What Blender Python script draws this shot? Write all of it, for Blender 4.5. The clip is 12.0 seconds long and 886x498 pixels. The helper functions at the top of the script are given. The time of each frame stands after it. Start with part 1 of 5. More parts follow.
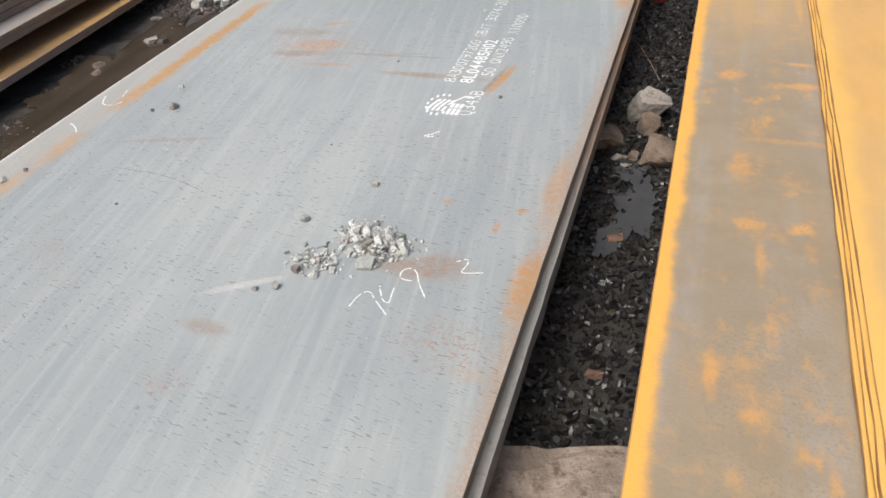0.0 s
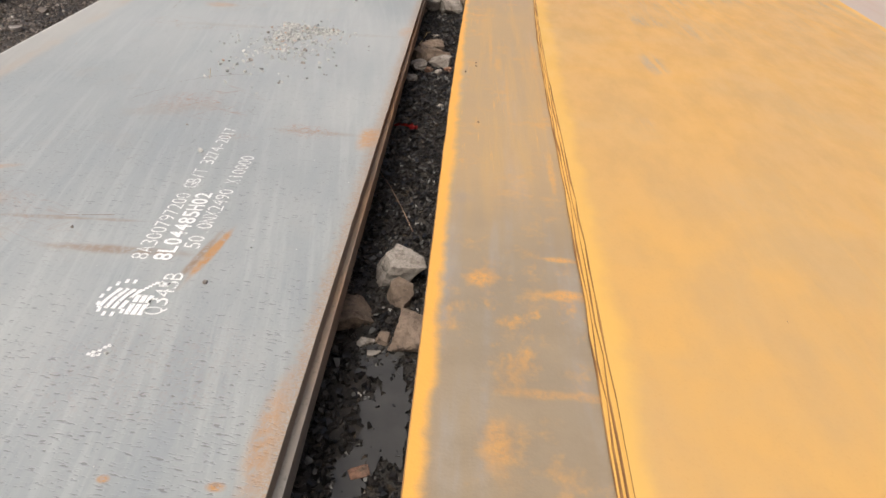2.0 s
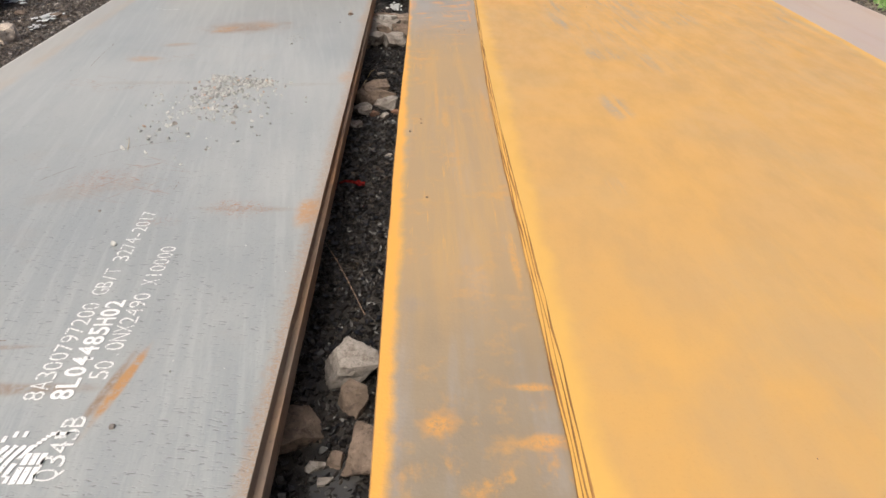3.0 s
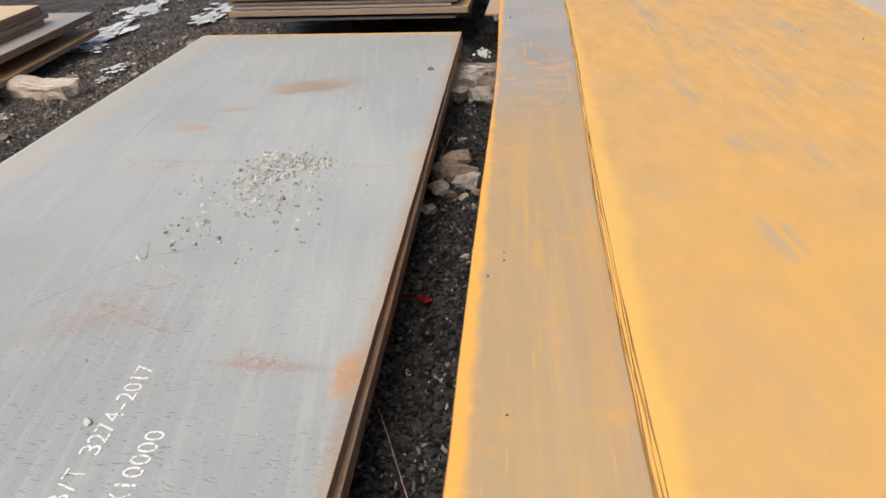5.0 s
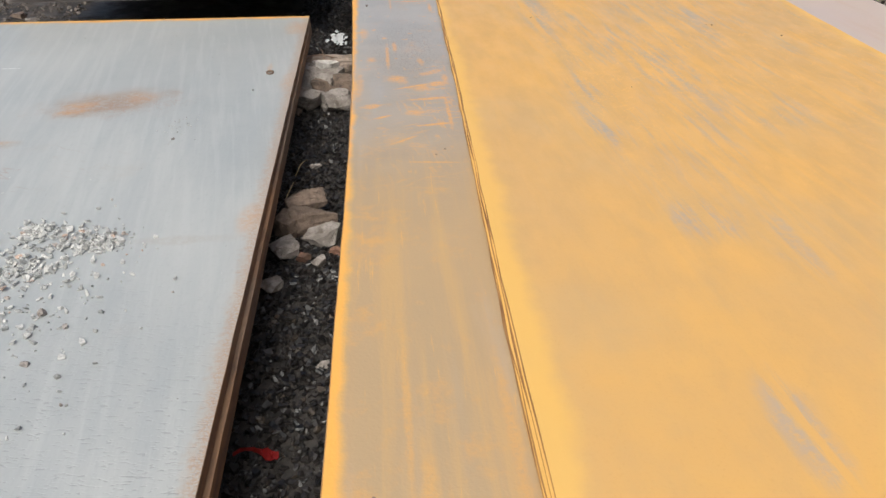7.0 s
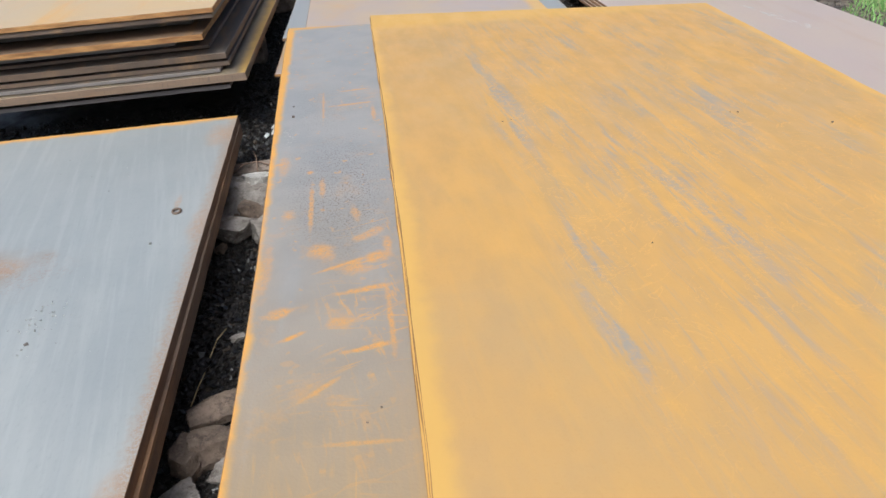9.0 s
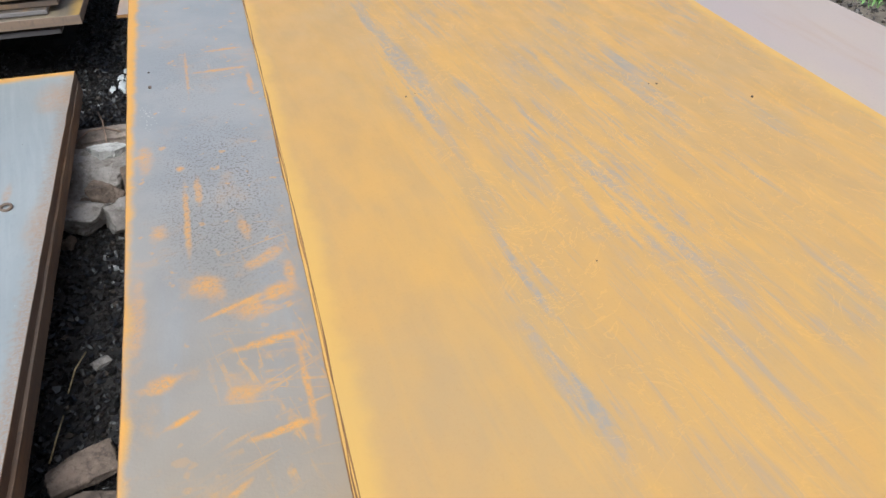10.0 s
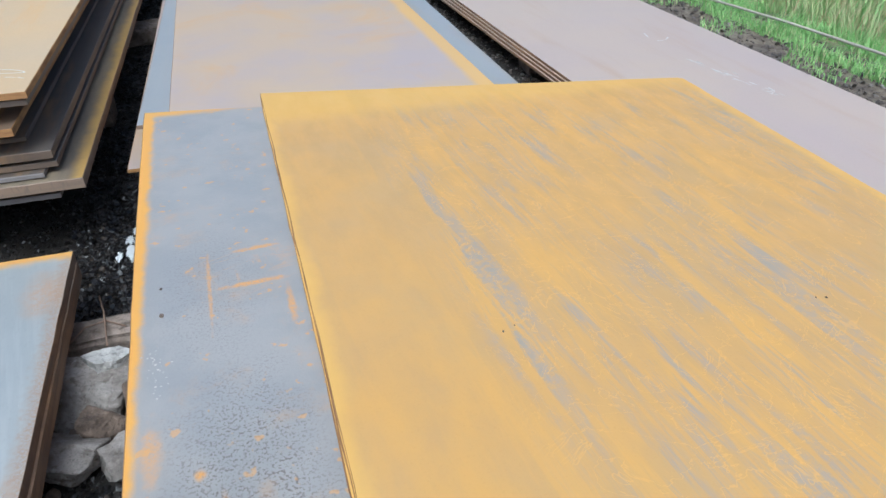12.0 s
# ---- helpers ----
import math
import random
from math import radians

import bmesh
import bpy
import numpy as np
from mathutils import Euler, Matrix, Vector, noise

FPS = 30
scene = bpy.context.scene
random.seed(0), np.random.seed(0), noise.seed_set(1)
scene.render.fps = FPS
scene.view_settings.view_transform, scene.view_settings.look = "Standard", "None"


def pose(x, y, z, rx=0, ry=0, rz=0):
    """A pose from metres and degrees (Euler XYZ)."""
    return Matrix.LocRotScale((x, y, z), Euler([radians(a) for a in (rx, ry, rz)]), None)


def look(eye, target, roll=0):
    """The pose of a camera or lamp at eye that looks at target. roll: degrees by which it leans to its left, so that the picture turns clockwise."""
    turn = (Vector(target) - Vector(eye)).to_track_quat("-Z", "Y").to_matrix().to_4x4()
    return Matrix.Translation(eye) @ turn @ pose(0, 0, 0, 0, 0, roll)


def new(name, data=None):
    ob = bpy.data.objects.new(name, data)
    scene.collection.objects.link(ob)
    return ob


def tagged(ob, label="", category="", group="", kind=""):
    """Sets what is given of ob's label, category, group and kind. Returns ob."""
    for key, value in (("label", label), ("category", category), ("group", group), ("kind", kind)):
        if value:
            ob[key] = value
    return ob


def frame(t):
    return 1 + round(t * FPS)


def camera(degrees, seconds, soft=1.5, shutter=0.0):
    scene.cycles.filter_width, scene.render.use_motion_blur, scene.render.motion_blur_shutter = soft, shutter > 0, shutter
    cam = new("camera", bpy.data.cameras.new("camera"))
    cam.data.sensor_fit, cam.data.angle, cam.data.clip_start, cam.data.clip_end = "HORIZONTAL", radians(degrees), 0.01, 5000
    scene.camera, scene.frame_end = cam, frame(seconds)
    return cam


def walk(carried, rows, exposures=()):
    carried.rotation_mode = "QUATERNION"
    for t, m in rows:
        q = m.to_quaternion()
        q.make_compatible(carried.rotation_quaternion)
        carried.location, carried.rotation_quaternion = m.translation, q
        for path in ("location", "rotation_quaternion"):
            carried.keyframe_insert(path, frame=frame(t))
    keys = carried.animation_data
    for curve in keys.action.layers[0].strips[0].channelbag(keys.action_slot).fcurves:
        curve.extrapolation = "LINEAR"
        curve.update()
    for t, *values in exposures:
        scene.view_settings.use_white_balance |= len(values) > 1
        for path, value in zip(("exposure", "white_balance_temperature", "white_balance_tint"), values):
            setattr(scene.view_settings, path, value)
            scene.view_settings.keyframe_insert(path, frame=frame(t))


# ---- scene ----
cam = camera(63.7, 12.0)
PATH = [
    (0, (0.373, 0.841, 1.815), (-0.215, 2.298, 0.578), -5.5),
    (0.5, (0.426, 1.018, 1.824), (-0.317, 2.471, 0.667), -1.7),
    (1, (0.422, 1.282, 1.813), (-0.199, 2.832, 0.711), -0.2),
    (1.5, (0.372, 1.508, 1.814), (0.178, 3.24, 0.832), -1.0),
    (2, (0.436, 1.739, 1.805), (0.397, 3.421, 0.725), 3.1),
    (2.5, (0.497, 1.93, 1.856), (0.56, 3.641, 0.822), 0.1),
    (3, (0.481, 2.216, 1.851), (0.531, 3.919, 0.804), 0.2),
    (3.2, (0.488, 2.359, 1.837), (0.516, 4.064, 0.791), -1.3),
    (4.8, (0.521, 3.154, 1.863), (0.304, 4.833, 0.798), -2.4),
    (5, (0.495, 3.244, 1.845), (0.303, 4.97, 0.853), -2.3),
    (5.5, (0.491, 3.504, 1.85), (0.201, 5.214, 0.854), -1.3),
    (6, (0.523, 3.756, 1.847), (0.188, 5.455, 0.848), -2.2),
    (6.5, (0.518, 4.101, 1.798), (0.519, 5.817, 0.771), 0.6),
    (7, (0.52, 4.398, 1.831), (0.672, 6.058, 0.726), 0.2),
    (7.5, (0.603, 4.663, 1.847), (0.812, 6.376, 0.835), -2.5),
    (9.3, (0.81, 5.703, 1.902), (0.975, 7.375, 0.817), -4.6),
    (9.5, (0.766, 5.781, 1.936), (0.99, 7.389, 0.768), -4.9),
    (10, (0.75, 6.064, 1.937), (1.242, 7.545, 0.686), 0.8),
    (10.5, (0.777, 6.306, 1.892), (1.308, 7.779, 0.648), 1.7),
    (11, (0.862, 6.581, 1.943), (1.212, 8.174, 0.786), -5.5),
    (11.5, (0.858, 6.786, 1.952), (1.327, 8.333, 0.775), -4.3),
    (12, (0.76, 7.027, 1.983), (1.262, 8.631, 0.898), -0.4),
]
BALANCE = [(0.0, 0.15, 6150, 5), (1.0, 0.17, 6300, 6), (2.5, 0.04, 6500, 7), (5.5, 0.07, 6350, 6), (7.5, 0.02, 6000, 4), (9.5, -0.02, 5500, 2), (12.0, 0.0, 5050, 0)]
walk(cam, [(t, look(eye, target, roll)) for t, eye, target, roll in PATH], BALANCE)

# ---- world and sun: a bright, lightly veiled sky ----
world = bpy.data.worlds.new("world")
scene.world = world
world.use_nodes = True
wn = world.node_tree
sky = wn.nodes.new("ShaderNodeTexSky")
sky.sky_type = "NISHITA"
sky.sun_disc = False
sky.sun_elevation, sky.sun_rotation = radians(56), radians(205)
sky.air_density, sky.dust_density, sky.ozone_density = 0.7, 8.0, 0.6
wn.nodes["Background"].inputs["Strength"].default_value = 0.15
wn.links.new(sky.outputs[0], wn.nodes["Background"].inputs["Color"])
sun_data = bpy.data.lights.new("sun", "SUN")
sun_data.energy, sun_data.angle, sun_data.color = 1.3, radians(30), (1.0, 0.94, 0.85)
sun = new("sun", sun_data)
sun.rotation_euler = Euler((radians(34), 0, radians(-25)))

# ---- material helpers ----


class Mat:
    """A node material with short ways to make its nodes."""

    def __init__(self, name, rough=0.6, metal=0.0, spec=0.5):
        self.m = bpy.data.materials.new(name)
        self.m.use_nodes = True
        self.t = self.m.node_tree
        self.b = self.t.nodes["Principled BSDF"]
        self.b.inputs["Roughness"].default_value = rough
        self.b.inputs["Metallic"].default_value = metal
        self.b.inputs["Specular IOR Level"].default_value = spec
        self.pos = self.t.nodes.new("ShaderNodeNewGeometry").outputs["Position"]

    def link(self, a, b):
        self.t.links.new(a, b)

    def put(self, value, socket):
        if isinstance(value, (int, float)):
            socket.default_value = value
        elif isinstance(value, tuple):
            socket.default_value = (*value, 1.0) if len(socket.default_value) == 4 else value
        else:
            self.link(value, socket)

    def mapped(self, loc=(0, 0, 0), rot=0.0, scale=(1, 1, 1), kind="POINT", vector=None):
        n = self.t.nodes.new("ShaderNodeMapping")
        n.vector_type = kind
        n.inputs["Location"].default_value = loc
        n.inputs["Rotation"].default_value = (0, 0, radians(rot))
        n.inputs["Scale"].default_value = scale
        self.link(vector or self.pos, n.inputs["Vector"])
        return n.outputs[0]

    def noise(self, scale, detail=4.0, rough=0.6, stretch=None, rot=0.0, offset=(0, 0, 0), warp=0.0):
        n = self.t.nodes.new("ShaderNodeTexNoise")
        n.inputs["Scale"].default_value = scale
        n.inputs["Detail"].default_value = detail
        n.inputs["Roughness"].default_value = rough
        n.inputs["Distortion"].default_value = warp
        vec = self.pos
        if rot:
            vec = self.mapped(rot=rot, vector=vec)
        vec = self.mapped(loc=offset, scale=stretch or (1, 1, 1), vector=vec)
        self.link(vec, n.inputs["Vector"])
        return n.outputs["Fac"]

    def ramp(self, fac, lo, hi, a=0.0, b=1.0):
        n = self.t.nodes.new("ShaderNodeMapRange")
        n.interpolation_type = "SMOOTHSTEP"
        n.inputs["From Min"].default_value, n.inputs["From Max"].default_value = lo, hi
        n.inputs["To Min"].default_value, n.inputs["To Max"].default_value = a, b
        self.link(fac, n.inputs["Value"])
        return n.outputs[0]

    def math(self, op, a, b=0.0):
        n = self.t.nodes.new("ShaderNodeMath")
        n.operation = op
        self.put(a, n.inputs[0])
        self.put(b, n.inputs[1])
        return n.outputs[0]

    def mix(self, fac, a, b, blend="MIX"):
        n = self.t.nodes.new("ShaderNodeMix")
        n.data_type, n.blend_type = "RGBA", blend
        self.put(fac, n.inputs[0])
        self.put(a, n.inputs[6])
        self.put(b, n.inputs[7])
        return n.outputs[2]

    def axis(self, which):
        n = self.t.nodes.new("ShaderNodeSeparateXYZ")
        self.link(self.pos, n.inputs[0])
        return n.outputs[which]

    def band(self, which, at, half, soft, warp=0.0, scale=6.0):
        """1 within half of a line on one axis, falling to 0 over soft, its border worn by noise."""
        d = self.math("ABSOLUTE", self.math("SUBTRACT", self.axis(which), at))
        if warp:
            d = self.math("ADD", d, self.math("MULTIPLY", self.math("SUBTRACT", self.noise(scale, 5), 0.5), warp))
        return self.ramp(d, half + soft, half)

    def stains(self, spots, wear=0.9, scale=9.0):
        """Stains with ragged edges: (x, y, half length across, half length along, turn, strength)."""
        grain = self.math("MULTIPLY", self.math("SUBTRACT", self.noise(scale, 6, 0.7), 0.5), wear * 2)
        total = None
        for x, y, rx, ry, rot, strength in spots:
            v = self.mapped((x, y, 0.0), rot, (rx, ry, 1000.0), "TEXTURE")
            n = self.t.nodes.new("ShaderNodeVectorMath")
            n.operation = "LENGTH"
            self.link(v, n.inputs[0])
            d = self.math("ADD", n.outputs["Value"], grain)
            one = self.ramp(d, 1.1, 0.35, 0.0, strength)
            total = one if total is None else self.math("MAXIMUM", total, one)
        return self.math("MULTIPLY", total, self.ramp(self.noise(scale * 4, 5, 0.7), 0.32, 0.6, 0.25, 1.0))

    def scratches(self, scale, rot, thin, lo, hi, offset=(0, 0, 0)):
        """Thin broken lines lying at one angle, thinned out by a second noise."""
        n = self.noise(scale, 3, 0.5, stretch=(0.22, 1.6, 1.0), rot=rot, offset=offset, warp=0.35)
        line = self.ramp(self.math("ABSOLUTE", self.math("SUBTRACT", n, 0.5)), thin, thin * 0.2)
        return self.math("MULTIPLY", line, self.ramp(self.noise(scale * 0.9, 5, 0.65, offset=(offset[1] + 4, 2, 0)), lo, hi))

    def bump(self, height, strength=0.3, distance=0.004):
        n = self.t.nodes.new("ShaderNodeBump")
        n.inputs["Strength"].default_value, n.inputs["Distance"].default_value = strength, distance
        self.link(height, n.inputs["Height"])
        self.link(n.outputs[0], self.b.inputs["Normal"])

    def done(self, colour, rough=None):
        self.put(colour, self.b.inputs["Base Color"])
        if rough is not None:
            self.put(rough, self.b.inputs["Roughness"])
        return self.m


RUST = (0.42, 0.17, 0.045)
OCHRE = (0.72, 0.36, 0.06)


def grey_steel():
    m = Mat("mill_scale_grey", 0.4, 0.0, 0.7)
    big = m.noise(0.9, 5, 0.6)
    streak = m.noise(1.0, 5, 0.65, stretch=(9.0, 0.9, 1.0), rot=-4)
    fine = m.noise(70, 3, 0.6, stretch=(1.0, 0.45, 1.0))
    c = m.mix(m.ramp(big, 0.35, 0.7), (0.305, 0.325, 0.325), (0.395, 0.408, 0.398))
    c = m.mix(m.ramp(streak, 0.4, 0.70, 0.0, 0.48), c, (0.26, 0.285, 0.30))
    brushed = m.noise(1.0, 4, 0.6, stretch=(26.0, 1.3, 1.0), rot=-9, offset=(3, 1, 0))
    c = m.mix(m.ramp(brushed, 0.46, 0.68, 0.0, 0.35), c, (0.46, 0.48, 0.465))
    c = m.mix(m.ramp(m.noise(2.3, 6, 0.7, offset=(4, 1, 0)), 0.58, 0.76, 0.0, 0.25), c, (0.34, 0.26, 0.19))
    # flaked scale: small dark dashes lying across the plate
    flake = m.noise(1.0, 2, 0.5, stretch=(34.0, 125.0, 1.0), rot=7, warp=0.25)
    where = m.math("MULTIPLY", m.ramp(m.noise(1.3, 3, 0.5, offset=(7, 3, 0)), 0.30, 0.52), m.ramp(m.axis(1), 7.2, 5.2))
    c = m.mix(m.math("MULTIPLY", m.ramp(flake, 0.61, 0.69, 0.0, 0.6), where), c, (0.12, 0.115, 0.11))
    c = m.mix(m.ramp(fine, 0.5, 0.85, 0.0, 0.3), c, (0.18, 0.19, 0.20))
    faint = m.stains([
        (-1.0, 8.34, 0.40, 0.22, 14, 1.0), (-1.42, 7.80, 0.16, 0.06, 10, 0.7), (-1.53, 7.44, 0.13, 0.07, 0, 0.8),
        (-1.68, 4.08, 0.22, 0.05, 8, 0.75), (-1.78, 4.37, 0.26, 0.06, 4, 0.6), (-1.15, 4.13, 0.40, 0.018, 2, 0.6),
        (-0.85, 3.93, 0.36, 0.035, 0, 0.75), (-0.33, 5.11, 0.28, 0.035, -2, 0.6), (-0.38, 2.52, 0.18, 0.07, 10, 0.55),
        (-1.15, 5.30, 0.35, 0.10, 20, 0.35), (-1.35, 6.9, 0.5, 0.05, 0, 0.4), (-0.30, 6.85, 0.25, 0.04, 0, 0.4),
        (-0.95, 2.08, 0.12, 0.04, 0, 0.5), (-1.8, 3.1, 0.3, 0.02, 15, 0.4), (-0.52, 3.94, 0.022, 0.20, -8, 0.95),
    ], 0.75)
    c = m.mix(m.math("MULTIPLY", faint, 0.9), c, (0.26, 0.16, 0.085))
    c = m.mix(m.stains([(-0.94, 2.29, 0.17, 0.022, 31, 0.55), (-0.88, 2.33, 0.08, 0.015, 31, 0.5)], 0.5, 30), c, (0.62, 0.61, 0.56))
    hot = m.stains([
        (-1.17, 8.22, 0.11, 0.05, 15, 0.9), (-0.05, 5.08, 0.07, 0.16, 0, 0.95), (-0.03, 2.52, 0.06, 0.22, 0, 0.85),
        (-0.05, 3.05, 0.05, 0.3, 0, 0.5), (-1.53, 7.44, 0.06, 0.035, 0, 0.8), (-0.05, 7.0, 0.06, 0.14, 0, 0.6),
        (-0.04, 8.6, 0.05, 0.25, 0, 0.4), (-0.1, 2.1, 0.06, 0.03, 0, 0.3), (-0.07, 9.7, 0.1, 0.2, 0, 0.6), (-0.487, 3.95, 0.024, 0.24, -9, 1.0),
        (-0.17, 8.85, 0.02, 0.1, 0, 0.7), (-1.62, 4.2, 0.22, 0.09, 10, 0.55), (-1.45, 3.97, 0.2, 0.03, 4, 0.5), (-1.64, 4.52, 0.12, 0.03, 20, 0.5),
        (-1.55, 7.43, 0.16, 0.09, 0, 0.7), (-1.43, 7.82, 0.14, 0.035, 12, 0.5), (-0.82, 8.4, 0.12, 0.1, 0, 0.45), (-1.15, 8.3, 0.12, 0.06, 15, 0.8), (-0.13, 2.9, 0.03, 0.02, 0, 0.9), (-0.2, 2.78, 0.015, 0.04, 0, 0.8), (-0.42, 2.9, 0.02, 0.015, 0, 0.8),
    ], 0.6)
    hot = m.math("MULTIPLY", hot, m.ramp(m.noise(170, 3, 0.7, stretch=(1.0, 0.6, 1.0)), 0.36, 0.62, 0.65, 1.0))
    hot = m.math("MINIMUM", m.math("MULTIPLY", hot, 1.4), 0.9)
    c = m.mix(hot, c, (0.45, 0.225, 0.066))
    # far half lightened: glancing sky sheen put into the colour
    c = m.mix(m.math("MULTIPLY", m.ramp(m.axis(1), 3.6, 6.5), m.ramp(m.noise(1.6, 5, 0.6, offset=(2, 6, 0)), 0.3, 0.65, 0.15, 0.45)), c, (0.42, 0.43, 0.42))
    # rust freckles and fine red scratches
    freckle = m.math("MULTIPLY", m.ramp(m.noise(85, 3, 0.65), 0.5, 0.62), m.stains([
        (-0.36, 5.12, 0.20, 0.09, -4, 0.9), (-0.38, 2.52, 0.16, 0.10, 10, 0.8), (-1.10, 5.42, 0.22, 0.16, 10, 0.6), (-0.70, 5.0, 0.12, 0.05, 0, 0.5),
        (-1.68, 4.2, 0.4, 0.2, 0, 0.4), (-0.95, 1.85, 0.1, 0.06, 0, 0.6), (-0.2, 2.2, 0.2, 0.12, 0, 0.6), (-0.95, 8.3, 0.5, 0.2, 10, 0.5), (-0.5, 3.3, 0.5, 0.3, 0, 0.15)], 0.8))
    c = m.mix(freckle, c, (0.34, 0.165, 0.085))
    worn = m.stains([(-1.05, 5.45, 0.5, 0.35, 0, 1.0), (-1.5, 6.9, 0.5, 0.2, 0, 0.8), (-1.5, 4.1, 0.6, 0.4, 0, 0.5), (-1.3, 7.6, 0.6, 0.4, 0, 0.5), (-1.9, 3.1, 0.4, 0.25, 0, 0.5)], 0.7, 5)
    lines = m.math("MAXIMUM", m.scratches(5.0, 25, 0.010, 0.42, 0.55), m.scratches(4.0, -48, 0.008, 0.46, 0.58, (3, 1, 0)))
    c = m.mix(m.math("MULTIPLY", m.math("MULTIPLY", lines, worn), 0.75), c, (0.30, 0.155, 0.085))
    # dusty rim and rust line along the far long edge, worn rim on the near one, rusty end
    c = m.mix(m.math("MULTIPLY", m.band(0, -2.42, 0.13, 0.06, 0.12, 7), 0.4), c, (0.47, 0.42, 0.35))
    c = m.mix(m.math("MULTIPLY", m.band(0, -2.49, 0.008, 0.01, 0.02, 20), 0.7), c, (0.62, 0.60, 0.56))
    broken = m.math("MULTIPLY", m.ramp(m.noise(1.5, 4, 0.6, offset=(0, 9, 0)), 0.38, 0.58), m.ramp(m.axis(1), 5.6, 4.6, 0.2, 1.0))
    c = m.mix(m.math("MULTIPLY", m.band(0, -2.29, 0.012, 0.06, 0.09, 12), m.math("MULTIPLY", broken, m.ramp(m.noise(40, 4, 0.7), 0.35, 0.6, 0.6, 1.0))), c, (0.46, 0.25, 0.08))
    c = m.mix(m.math("MULTIPLY", m.band(0, 0.0, 0.010, 0.055, 0.11, 55), m.ramp(m.noise(110, 3, 0.7), 0.38, 0.6, 0.2, 0.75)), c, (0.36, 0.225, 0.125))
    c = m.mix(m.band(1, 10.0, 0.02, 0.06, 0.10, 9), c, (0.68, 0.38, 0.10))
    height = m.math("ADD", m.math("MULTIPLY", streak, 0.6), m.math("ADD", m.math("MULTIPLY", fine, 0.12), m.math("MULTIPLY", m.math("MULTIPLY", m.ramp(flake, 0.55, 0.68), where), -0.35)))
    m.bump(height, 0.4, 0.008)
    return m.done(c, m.ramp(big, 0.3, 0.7, 0.34, 0.46))


def edge_steel(name="cut_edge", pale=(0.26, 0.22, 0.18), reach=(5.6, 3.4)):
    """Flame-cut edge, rusty brown in parts and bare grey in others."""
    m = Mat(name, 0.6)
    n = m.noise(3.0, 5, 0.6, stretch=(1, 1, 12))
    f = m.noise(60, 3, 0.6, stretch=(1, 1, 0.3))
    c = m.mix(m.ramp(n, 0.35, 0.65), (0.19, 0.115, 0.07), (0.34, 0.195, 0.10))
    c = m.mix(m.ramp(m.noise(0.6, 3), 0.45, 0.6, 0, 0.7), c, (0.25, 0.19, 0.14))
    c = m.mix(m.math("MULTIPLY", m.ramp(m.axis(1), *reach), 0.85), c, pale)
    c = m.mix(m.ramp(f, 0.54, 0.74, 0, 0.4), c, (0.10, 0.085, 0.075))
    m.bump(f, 0.4, 0.003)
    return m.done(c)


def ochre_edge():
    m = Mat("ochre_edge", 0.8)
    n = m.noise(5.0, 5, 0.6, stretch=(1, 1, 6))
    c = m.mix(m.ramp(n, 0.3, 0.7), (0.24, 0.115, 0.042), (0.48, 0.26, 0.09))
    m.bump(m.noise(90, 2), 0.3, 0.002)
    return m.done(c)


